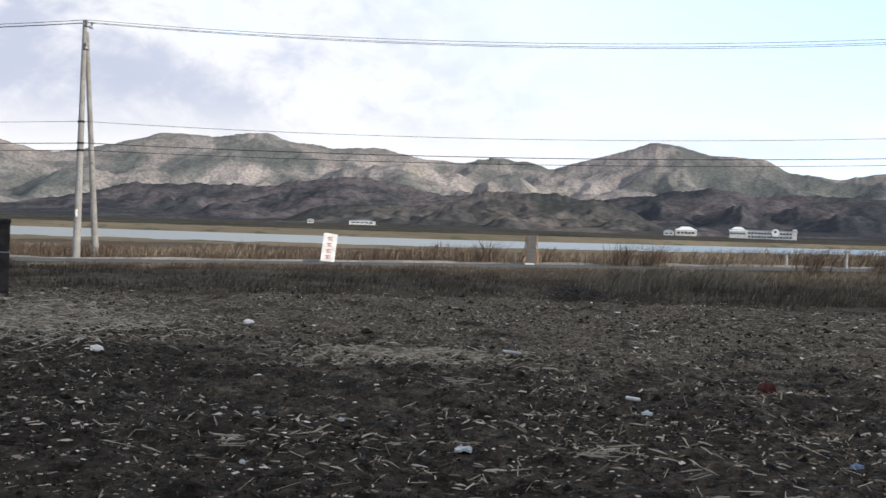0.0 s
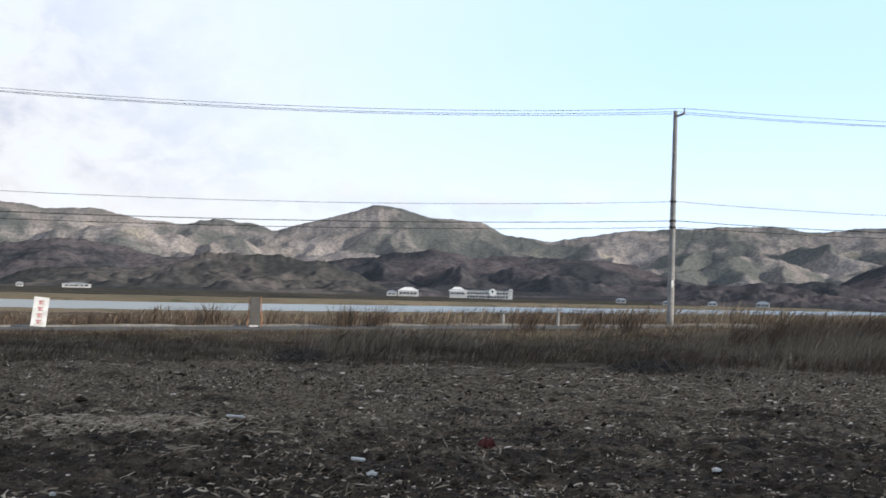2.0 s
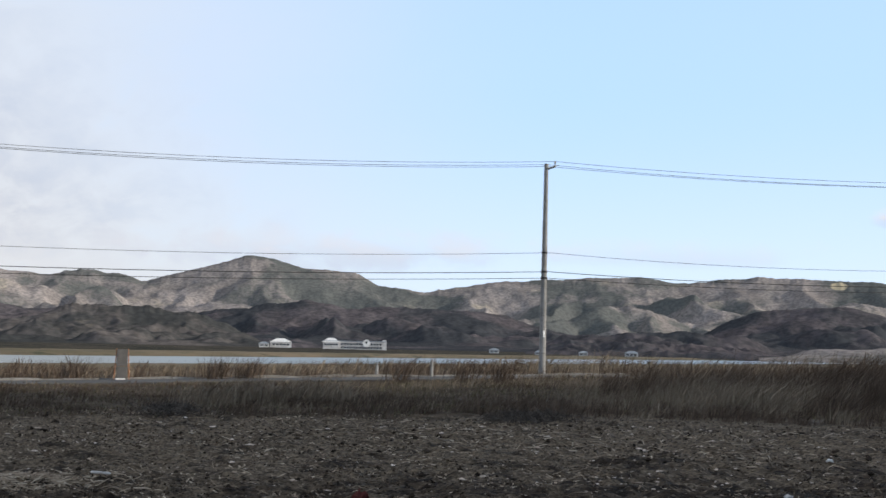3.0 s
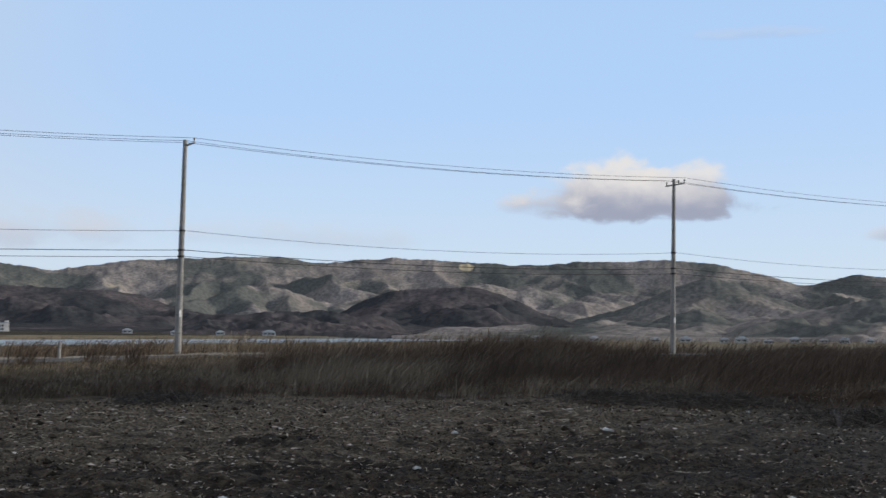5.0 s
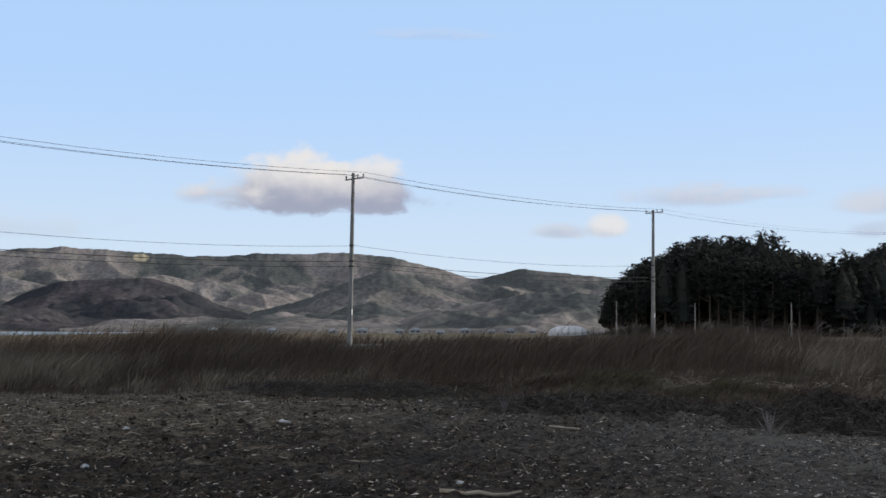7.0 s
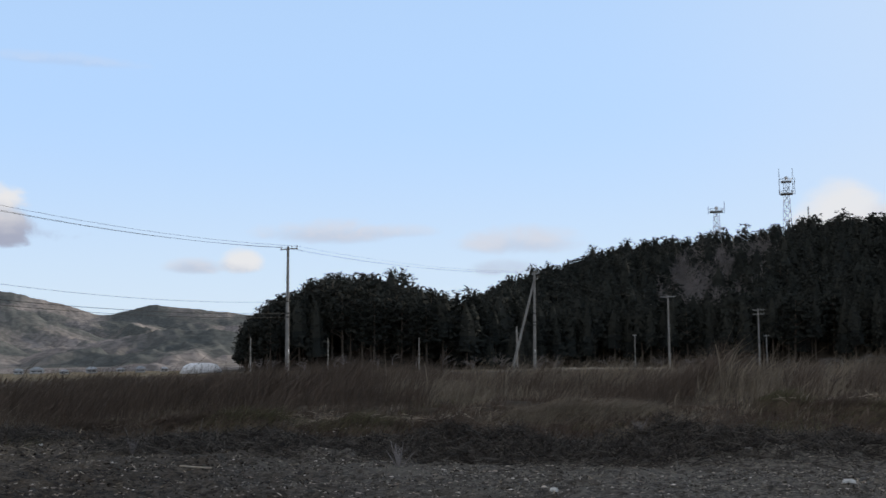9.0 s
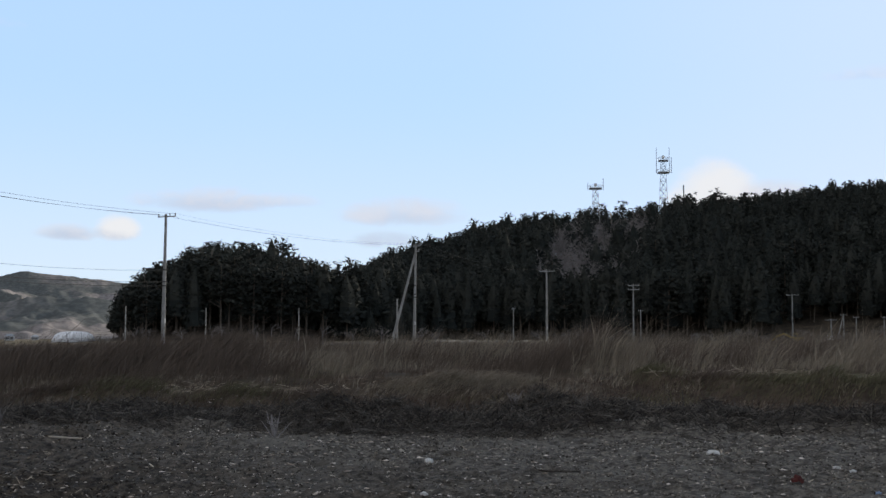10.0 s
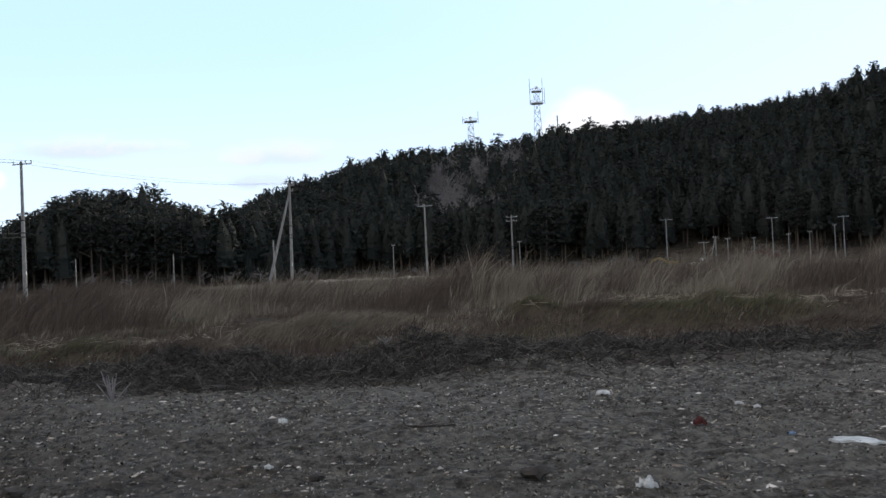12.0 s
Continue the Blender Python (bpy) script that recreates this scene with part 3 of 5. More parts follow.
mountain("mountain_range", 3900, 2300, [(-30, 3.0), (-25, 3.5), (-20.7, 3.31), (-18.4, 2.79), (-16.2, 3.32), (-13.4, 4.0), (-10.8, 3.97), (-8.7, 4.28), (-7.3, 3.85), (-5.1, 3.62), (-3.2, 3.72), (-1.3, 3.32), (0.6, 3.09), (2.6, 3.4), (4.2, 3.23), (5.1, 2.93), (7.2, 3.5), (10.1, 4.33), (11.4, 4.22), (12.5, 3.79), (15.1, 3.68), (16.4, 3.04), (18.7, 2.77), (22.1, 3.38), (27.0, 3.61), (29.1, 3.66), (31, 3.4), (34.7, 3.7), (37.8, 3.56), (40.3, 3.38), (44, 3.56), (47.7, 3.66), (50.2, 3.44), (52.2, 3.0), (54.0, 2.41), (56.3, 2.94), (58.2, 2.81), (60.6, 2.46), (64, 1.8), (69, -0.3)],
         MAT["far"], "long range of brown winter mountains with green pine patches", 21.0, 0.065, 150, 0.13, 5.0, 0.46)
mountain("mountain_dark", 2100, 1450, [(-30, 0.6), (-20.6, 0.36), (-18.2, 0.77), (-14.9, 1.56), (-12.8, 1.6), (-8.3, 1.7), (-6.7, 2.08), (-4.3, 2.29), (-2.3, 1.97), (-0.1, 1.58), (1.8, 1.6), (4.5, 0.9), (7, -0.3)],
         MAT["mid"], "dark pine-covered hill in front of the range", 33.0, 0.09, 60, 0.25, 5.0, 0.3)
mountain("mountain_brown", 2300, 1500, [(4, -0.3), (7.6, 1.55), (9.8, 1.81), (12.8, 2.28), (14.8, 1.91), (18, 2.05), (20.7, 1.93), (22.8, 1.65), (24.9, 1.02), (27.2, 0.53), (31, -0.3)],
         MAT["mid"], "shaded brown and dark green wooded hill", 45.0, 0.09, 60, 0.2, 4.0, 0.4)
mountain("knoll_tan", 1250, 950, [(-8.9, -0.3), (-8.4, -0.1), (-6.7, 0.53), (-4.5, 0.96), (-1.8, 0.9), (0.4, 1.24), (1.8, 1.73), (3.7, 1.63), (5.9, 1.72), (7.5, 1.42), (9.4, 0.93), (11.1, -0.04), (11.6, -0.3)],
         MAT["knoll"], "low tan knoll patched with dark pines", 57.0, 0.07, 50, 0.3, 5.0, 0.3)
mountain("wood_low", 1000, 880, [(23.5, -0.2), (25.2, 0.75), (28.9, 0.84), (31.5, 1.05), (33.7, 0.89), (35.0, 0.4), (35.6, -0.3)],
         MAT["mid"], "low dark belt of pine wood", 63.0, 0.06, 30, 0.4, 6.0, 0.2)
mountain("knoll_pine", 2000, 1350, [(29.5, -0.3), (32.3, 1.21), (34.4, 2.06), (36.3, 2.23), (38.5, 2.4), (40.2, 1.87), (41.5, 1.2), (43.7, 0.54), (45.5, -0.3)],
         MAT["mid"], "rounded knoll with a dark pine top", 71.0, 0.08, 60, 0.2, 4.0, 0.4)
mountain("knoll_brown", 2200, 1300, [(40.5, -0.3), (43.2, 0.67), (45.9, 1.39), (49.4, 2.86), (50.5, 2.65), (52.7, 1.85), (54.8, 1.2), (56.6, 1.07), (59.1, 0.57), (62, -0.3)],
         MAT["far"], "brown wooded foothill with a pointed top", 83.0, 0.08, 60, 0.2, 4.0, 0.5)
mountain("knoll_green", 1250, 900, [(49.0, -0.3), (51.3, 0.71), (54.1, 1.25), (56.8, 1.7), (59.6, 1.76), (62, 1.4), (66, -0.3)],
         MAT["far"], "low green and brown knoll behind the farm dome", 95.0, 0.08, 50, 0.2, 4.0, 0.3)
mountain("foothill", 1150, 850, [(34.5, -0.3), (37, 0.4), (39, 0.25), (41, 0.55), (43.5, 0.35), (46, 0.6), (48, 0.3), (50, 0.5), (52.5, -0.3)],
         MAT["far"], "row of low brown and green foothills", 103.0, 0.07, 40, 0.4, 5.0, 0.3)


# ---- road ----
def strip(name, x0, x1, s0, s1, z0, z1, material, label, category, cells, ragged=0.0):
    """A bar of ground along the pole line, from s0 to s1 behind it."""
    xs = np.linspace(x0, x1, cells)
    yl = np.interp(xs, POLE_X, POLE_Y)
    zl = np.interp(xs, POLE_X, POLE_Z)
    wob = ragged * fbm(xs / 2.0, xs * 0, 3, 8.0)
    ring = [np.stack([xs, yl + s0, zl + z0], -1), np.stack([xs, yl + s0, zl + z1 + wob], -1), np.stack([xs, yl + s1, zl + z1 + wob], -1), np.stack([xs, yl + s1, zl + z0], -1)]
    verts = np.stack(ring, 1).reshape(-1, 3)
    q = []
    for k in range(cells - 1):
        for c in range(4):
            q.append([4 * k + c, 4 * k + (c + 1) % 4, 4 * k + 4 + (c + 1) % 4, 4 * k + 4 + c])
    me = mesh_from(name, verts, np.array(q), material)
    return tagged(new(name, me), label, category, kind="structure")


strip("road", -110, 300, -6.5, -2.2, -0.3, 0.06, MAT["asphalt"], "narrow grey asphalt road along the pole line", "road", 120)
strip("kerb", -110, 44, -2.1, -1.85, -0.3, 0.13, MAT["kerb"], "pale weathered concrete kerb beside the road", "kerb", 240, 0.16)
strip("kerb", 118, 172, -2.1, -1.85, -0.3, 0.22, MAT["kerb"], "pale weathered concrete kerb beside the road", "kerb", 90, 0.3)


# ---- utility poles and wires ----
def line_way(x):
    """The direction of the pole line at x."""
    a = Vector((x - 6, float(np.interp(x - 6, POLE_X, POLE_Y)), 0))
    b = Vector((x + 6, float(np.interp(x + 6, POLE_X, POLE_Y)), 0))
    return math.degrees(math.atan2(b.y - a.y, b.x - a.x))


def utility_pole(place, height, turn, arms, label, group, lean=0.0, strut=None, girth=1.0):
    """A tapered concrete pole with cross-arms (height, length), pin insulators, bands and a blank plate."""
    pole = thing("utility_pole", place, label, "utility pole", group, turn=turn)
    g = girth
    part("shaft", rod(bmesh.new(), (lean, 0, -0.5), (0, 0, height), 0.185 * g, 0.105 * g, 14), MAT["concrete"], pole)
    for z, length, side in arms:
        bm = box(bmesh.new(), (0.09, length, 0.09), (0.13 * g, side, z), bevel=0.012)
        arm = part("crossarm", bm, MAT["steel"], pole)
        for k in (-1, 1) if length < 1.6 else (-1, -0.35, 1):
            y = side + k * (length / 2 - 0.08)
            bm = rod(bmesh.new(), (0.13 * g, y, z + 0.04), (0.13 * g, y, z + 0.18), 0.035, 0.03, 8)
            rod(bm, (0.13 * g, y, z + 0.15), (0.13 * g, y, z + 0.26), 0.065, 0.04, 8)
            part("insulator", bm, MAT["concrete"], arm, "grey pin insulator")
    for z in (height * 0.575, height * 0.485, height * 0.455):
        f = 0.185 + (0.105 - 0.185) * z / height
        part("band", rod(bmesh.new(), (lean * (1 - z / height), 0, z - 0.05), (lean * (1 - z / height), 0, z + 0.05), (f + 0.022) * g, (f + 0.022) * g, 14), MAT["wire"], pole, "dark steel clamp band")
    part("plate", box(bmesh.new(), (0.10, 0.012, 0.34), (lean * 0.8, -0.178 * g, 2.1), bevel=0.003), MAT["white"], pole, "small white blank plate")
    if strut:
        part("strut", rod(bmesh.new(), strut, (0.08, 0, height * 0.95), 0.17 * g, 0.10 * g, 12), MAT["concrete"], pole, "leaning concrete stay pole")
    return pole


MAIN = [(-16.8, 54.5), (25.2, 55.5), (56.6, 50.8), (88.8, 45.9), (126.4, 34.7), (175.8, 27.8), (208.0, 17.6), (266.0, -11.6)]
HEIGHTS = [11.0, 10.95, 11.1, 10.95, 10.95, 11.0, 10.7, 11.0]
ARMS = [[(10.75, 0.9, 0.25), (9.7, 0.5, 0.0)], [(10.7, 1.25, -0.35)], [(10.75, 1.9, 0.0)], [(10.75, 1.9, 0.0)], [(10.7, 2.2, 0.0), (10.1, 1.4, 0.0)], [(10.7, 2.4, 0.0)], [(10.4, 2.2, 0.0), (9.7, 2.2, 0.0)], [(10.7, 2.8, 0.0)]]
TOPS = []
for k, ((x, y), h) in enumerate(zip(MAIN, HEIGHTS)):
    z = float(ground_z(x, y))
    z = float(np.interp(x, POLE_X, POLE_Z)) if k < 6 else z
    turn = line_way(x) if k != 4 else -55.0
    strut = None
    if k == 0:
        strut = (-0.1, 3.2, -0.4)
    if k == 4:
        inv = pose(0, 0, 0, 0, 0, -turn)
        strut = tuple(inv @ (heading(73.45, 131.0) - Vector((x, y, 0)) + Vector((0, 0, -0.5))))
    label = ("tall concrete utility pole with a leaning stay pole" if strut else "tall weathered concrete utility pole with a steel crossarm")
    utility_pole((x, y, z), h, turn, ARMS[k], label, "poles along the road", (-0.12, -0.11, -0.15, -0.1, -0.15, 0, 0, 0)[k], strut)
    TOPS.append((Vector((x, y, z)), h, line_way(x)))


def wire(a, b, sag, r, label):
    cu = bpy.data.curves.new("overhead_wire", "CURVE")
    cu.dimensions, cu.bevel_depth, cu.bevel_resolution = "3D", r, 1
    sp = cu.splines.new("POLY")
    n = 18
    sp.points.add(n)
    for k in range(n + 1):
        u = k / n
        p = a.lerp(b, u)
        sp.points[k].co = (p.x, p.y, p.z - 4 * sag * u * (1 - u), 1)
    cu.materials.append(MAT["wire"])
    tagged(new("overhead_wire", cu), label, "wire", "wires between the poles")


def attach(k, side, z):
    base, h, way = TOPS[k]
    return base + pose(0, 0, 0, 0, 0, way) @ Vector((0.13, side, z))


for k in range(len(TOPS) - 1):
    span = (TOPS[k + 1][0] - TOPS[k][0]).length
    top = span * span * 0.00042
    for side0, side1, drop in ((0.55 if k == 0 else 0.85, 0.85, 0.0), (-0.12 if k == 0 else -0.9, -0.9, 0.0), (0.0, 0.0, -0.12)):
        if k == 0:
            side1 = {0.85: 0.2, -0.9: -0.9, 0.0: 0.05}[side1]
        if k == 1:
            side0 = {0.85: 0.2, -0.9: -0.9, 0.0: 0.05}[side0]
        wire(attach(k, side0, HEIGHTS[k] + drop), attach(k + 1, side1, HEIGHTS[k + 1] + drop), top, 0.011 if k < 3 else 0.006 if k < 4 else 0.004, "thin dark overhead conductor between utility poles") if k < 4 or drop == 0.0 else None
    if k < 3:
        for frac, sag, r in ((0.575, 0.5, 0.011), (0.485, 0.38, 0.019), (0.455, 0.36, 0.015)):
            wire(attach(k, -0.15, HEIGHTS[k] * frac), attach(k + 1, -0.15, HEIGHTS[k + 1] * frac), sag, r, "dark overhead telephone cable between utility poles")
# the line runs on beyond the western end
west = Vector((-60.0, 58.0, -0.5))
for side, z, r, sag in ((0.55, 11.0, 0.013, 0.8), (-0.12, 11.0, 0.013, 0.8), (0.0, 10.88, 0.013, 0.8), (-0.15, 6.33, 0.011, 0.4), (-0.15, 5.33, 0.019, 0.35), (-0.15, 5.0, 0.015, 0.35)):
    wire(west + Vector((0, side, z)), attach(0, side, z), sag, r, "dark overhead wire running west from the pole")
utility_pole(west, 11.0, line_way(-50), [(10.75, 1.9, 0.0)], "tall weathered concrete utility pole at the western end", "poles along the road")

# smaller poles at the foot of the wood
for b, r, h, arm in ((60.9, 215, 5.4, 0), (64.6, 225, 5.6, 0), (69.0, 225, 5.8, 0), (73.75, 150, 4.6, 0), (79.4, 235, 6.2, 0.7), (85.5, 235, 5.8, 1.0), (94.2, 250, 4.0, 2.2), (95.3, 250, 4.4, 1.2), (96.5, 255, 4.4, 1.0), (98.05, 255, 4.8, 1.0), (97.35, 262, 8.6, 2.4), (99.0, 265, 5.2, 1.0), (100.5, 262, 8.0, 2.2), (100.1, 255, 6.2, 0.8)):
    p = heading(b, r)
    p.z = float(ground_z(p.x, p.y, False))
    utility_pole(p, h + 1.1 - 0.2 * p.z, -90 - b, [(h + 0.85 - 0.2 * p.z, arm, 0.0)] if arm else [], "small slender concrete pole before the dark wood", "small poles below the wood", girth=0.8)
p = heading(94.75, 250)
p.z = float(ground_z(p.x, p.y, False))
utility_pole(p, 6.0, 0, [(5.7, 1.2, 0.0)], "short concrete pole with a leaning stay pole", "small poles below the wood", strut=(0.2, 1.5, -0.3), girth=0.9)


# ---- roadside things ----
def stand(b, r):
    p = heading(b, r)
    p.z = float(ground_z(p.x, p.y, False))
    return p


def kerb_level(x):
    return float(np.interp(x, POLE_X, POLE_Z))


p = heading(-5.5, 52.4)
p.z = kerb_level(p.x) + 0.04
sign = thing("sign_board", p, "white upright sign board with faded red writing", "sign", turn=5)
part("board", box(bmesh.new(), (0.62, 0.05, 1.24), (0.03, 0, 0.66), Matrix.Rotation(radians(6), 4, "Y"), 0.008), MAT["white"], sign)
for k in range(4):
    bm = bmesh.new()
    z = 1.10 - k * 0.27
    box(bm, (0.24, 0.012, 0.045), (0.02 + 0.1 * (z - 0.66), -0.032, z), bevel=0.002)
    box(bm, (0.05, 0.012, 0.17), (0.0 + 0.1 * (z - 0.66), -0.033, z - 0.04), bevel=0.002)
    box(bm, (0.20, 0.012, 0.035), (0.03 + 0.1 * (z - 0.66), -0.034, z - 0.10), bevel=0.002)
    part("writing_bar", bm, MAT["red"], sign, "faded red bar of writing")
for x in (-0.2, 0.2):
    part("post", rod(bmesh.new(), (x, 0.06, -0.4), (x + 0.06, 0.06, 1.0), 0.025, 0.025, 8), MAT["pale_wood"], sign)

p = heading(4.35, 52.6)
p.z = kerb_level(p.x) + 0.02
board = thing("display_board", p, "weathered grey metal board on an orange stand", "sign", turn=-4)
part("panel", box(bmesh.new(), (0.46, 0.05, 0.72), (0, 0, 0.98), bevel=0.01), MAT["grey"], board)
part("panel", box(bmesh.new(), (0.46, 0.05, 0.56), (0, 0.02, 0.31), bevel=0.01), MAT["grey"], board)
for x in (-0.27, 0.27):
    part("leg", rod(bmesh.new(), (x * 1.25, 0.06, -0.35), (x * 0.9, 0.04, 1.36), 0.026, 0.022, 8), MAT["orange"], board, "rusty orange steel leg")
part("crossbar", box(bmesh.new(), (0.62, 0.04, 0.05), (0, 0.05, 0.64), bevel=0.006), MAT["orange"], board, "rusty orange crossbar")
part("weight", box(bmesh.new(), (0.42, 0.22, 0.16), (-0.05, -0.1, 0.02), bevel=0.03), MAT["plastic"], board, "pale sandbag weight")

for b, r, h in ((16.35, 56.0, 0.62), (19.0, 55.5, 0.85)):
    p = heading(b, r)
    p.z = kerb_level(p.x) - 0.05
    post = thing("marker_post", p, "slim white concrete marker post in the dry grass", "post", "marker posts by the road", turn=b)
    part("post", box(bmesh.new(), (0.12, 0.12, h + 0.5), (0, 0, h / 2 - 0.25), bevel=0.02), MAT["concrete"], post)
    part("cap", box(bmesh.new(), (0.09, 0.09, 0.08), (0, 0, h + 0.03), bevel=0.03), MAT["concrete"], post)

p = stand(-20.75, 24.0)
gate = thing("wooden_post", p, "thick dark weathered wooden post", "post", turn=20)
part("post", box(bmesh.new(), (0.5, 0.42, 1.9), (0, 0, 0.52), bevel=0.04), MAT["dark_wood"], gate)
part("cap", box(bmesh.new(), (0.53, 0.45, 0.10), (0, 0, 1.44), bevel=0.02), MAT["dark_wood"], gate, "dark cap board")
part("wire_wrap", box(bmesh.new(), (0.52, 0.44, 0.025), (0, 0, 0.85), bevel=0.005), MAT["steel"], gate, "pale wire wrapped round the post")


# ---- far buildings ----
def window_row(parent, x0, x1, z, h, y, count):
    w = (x1 - x0) / count
    for k in range(count):
        win = part("window", box(bmesh.new(), (w * 0.72, 0.2, h), (x0 + (k + 0.5) * w, y, z), bevel=0.02), MAT["glass"], parent, "dark glazed window")
        part("sill", box(bmesh.new(), (w * 0.8, 0.35, 0.18), (x0 + (k + 0.5) * w, y - 0.1, z - h / 2 - 0.1), bevel=0.02), MAT["white"], win)


def hip_roof(bm, x, w, d, z, h, over=0.8):
    v = [bm.verts.new(c) for c in ((x - w / 2 - over, -d / 2 - over, z), (x + w / 2 + over, -d / 2 - over, z), (x + w / 2 + over, d / 2 + over, z), (x - w / 2 - over, d / 2 + over, z), (x - w * 0.18, 0, z + h), (x + w * 0.18, 0, z + h))]
    for f in ((0, 1, 5, 4), (2, 3, 4, 5), (1, 2, 5), (3, 0, 4), (3, 2, 1, 0)):
        bm.faces.new([v[k] for k in f])
    return bm


p = heading(15.25, 830)
p.z = float(ground_z(p.x, p.y, False)) - 0.3
school = thing("school_building", p, "long white two-storey building with a gabled wing", "building", turn=-15.25)
part("wall", box(bmesh.new(), (44, 11, 5.6), (0, 0, 2.8), bevel=0.1), MAT["plaster"], school)
part("wall", box(bmesh.new(), (11, 13, 5.2), (-16.5, -0.8, 2.6), bevel=0.1), MAT["plaster"], school, "projecting white wing")
part("roof", hip_roof(bmesh.new(), -16.5, 11, 13, 5.2, 2.8), MAT["white"], school, "white hipped roof")
part("roof", box(bmesh.new(), (45, 12, 0.5), (0, 0, 5.9), bevel=0.1), MAT["roof"], school, "grey flat roof edge")
bm = bmesh.new()
rod(bm, (8, -6.0, 4.6), (8, 4, 4.6), 2.6, 2.6, 20)
part("arched_gable", bm, MAT["white"], school, "white arched gable")
part("gable_window", rod(bmesh.new(), (8, -6.15, 5.3), (8, -5.9, 5.3), 0.8, 0.8, 16), MAT["glass"], school, "round dark gable window")
part("tower", box(bmesh.new(), (2.6, 8, 7.2), (20.6, 0, 3.6), bevel=0.1), MAT["plaster"], school)
window_row(school, -10, 19, 3.9, 1.3, -5.55, 14)
window_row(school, -10, 19, 1.5, 1.3, -5.55, 14)
window_row(school, -21.5, -11.5, 3.4, 1.3, -7.35, 5)

for b, r, w, h, roof, label in ((11.7, 850, 15, 4.0, 2.6, "white house with a pale hipped roof"), (10.9, 840, 7, 2.6, 1.4, "small white outbuilding across the river"), (-3.9, 760, 17, 2.6, 0.7, "long low pale shed below the knoll"), (-6.4, 760, 4.2, 2.2, 0.8, "small pale hut below the knoll"), (24.2, 800, 6, 2.0, 1.0, "small white farmhouse below the wood"), (28.6, 820, 9, 2.6, 1.6, "grey-roofed farmhouse below the wood"), (41.5, 640, 5, 2.2, 1.2, "small pale house beyond the grass"), (44.3, 700, 6, 2.2, 1.2, "low grey-roofed house beyond the grass"), (47.2, 650, 5, 2.0, 1.2, "small pale house beyond the grass"), (48.6, 720, 7, 2.4, 1.4, "grey-roofed farmhouse below the foothills"), (50.4, 700, 5, 2.2, 1.1, "small pale house below the foothills"), (51.2, 760, 8, 2.6, 1.5, "grey-roofed farmhouse below the foothills"), (53.6, 690, 6, 2.4, 1.3, "pale house with a grey roof"), (55.8, 650, 5, 2.2, 1.2, "small pale house near the farm dome"), (26.3, 830, 6, 2.2, 1.2, "pale house below the wood"), (22.0, 860, 7, 2.4, 1.2, "low pale house across the river"), (52.4, 620, 4.5, 1.6, 0.8, "small white shed beyond the grass"), (54.9, 760, 5, 1.8, 1.0, "low pale house beyond the grass"), (56.9, 700, 4, 1.9, 1.0, "small pale house near the farm dome")):
    p = heading(b, r)
    p.z = float(ground_z(p.x, p.y, False)) - 0.1
    house = thing("house", p, label, "house", "far houses", turn=-b)
    part("wall", box(bmesh.new(), (w, 6, h + 0.6), (0, 0, h / 2 - 0.3), bevel=0.05), MAT["plaster"], house)
    part("roof", hip_roof(bmesh.new(), 0, w, 6, h, roof, 0.5), MAT["white"] if "pale hipped" in label else MAT["roof"], house)
    window_row(house, -w * 0.42, w * 0.42, h * 0.55, h * 0.35, -3.02, max(2, int(w / 3)))

# the farm dome
p = heading(58.6, 345)
p.z = float(ground_z(p.x, p.y, False)) - 0.1
dome = thing("membrane_dome", p, "long low dome of bright white membrane", "dome", turn=-58.6)
bm = bmesh.new()
rows = []
for i in range(13):
    u = i / 12 * 2 - 1
    ring = []
    for j in range(11):
        a = math.pi * j / 10
        s = (1 - abs(u) ** 3.5) ** 0.5 if abs(u) < 1 else 0.05
        ring.append(bm.verts.new((u * 6.0, -math.cos(a) * 4.2 * s, math.sin(a) ** 0.8 * 3.0 * s)))
    rows.append(ring)
for r0, r1 in zip(rows, rows[1:]):
    for j in range(10):
        bm.faces.new((r0[j], r1[j], r1[j + 1], r0[j + 1]))
part("membrane", bm, MAT["membrane"], dome)
for i in range(1, 6):
    x = i * 2 - 6.0
    s = (1 - abs(x / 6) ** 3.5) ** 0.5
    bm = bmesh.new()
    for j in range(10):
        a0, a1 = math.pi * j / 10, math.pi * (j + 1) / 10
        rod(bm, (x, -math.cos(a0) * 4.22 * s, math.sin(a0) ** 0.8 * 3.03 * s), (x, -math.cos(a1) * 4.22 * s, math.sin(a1) ** 0.8 * 3.03 * s), 0.06, 0.06, 5)
    part("rib", bm, MAT["steel"], dome)


# ---- towers on the hill ----
def lattice(bm, z0, z1, w0, w1, bays, r):
    """Four legs with cross braces between two levels."""
    def corner(k, z):
        w = w0 + (w1 - w0) * (z - z0) / (z1 - z0)
        return Vector(((1, 1, -1, -1)[k] * w / 2, (1, -1, -1, 1)[k] * w / 2, z))
    for k in range(4):
        rod(bm, corner(k, z0), corner(k, z1), r, r, 5)
        for i in range(bays):
            za, zb = z0 + (z1 - z0) * i / bays, z0 + (z1 - z0) * (i + 1) / bays
            rod(bm, corner(k, za), corner((k + 1) % 4, zb), r * 0.6, r * 0.6, 4)
            rod(bm, corner((k + 1) % 4, za), corner(k, zb), r * 0.6, r * 0.6, 4)
            rod(bm, corner(k, zb), corner((k + 1) % 4, zb), r * 0.6, r * 0.6, 4)
    return bm


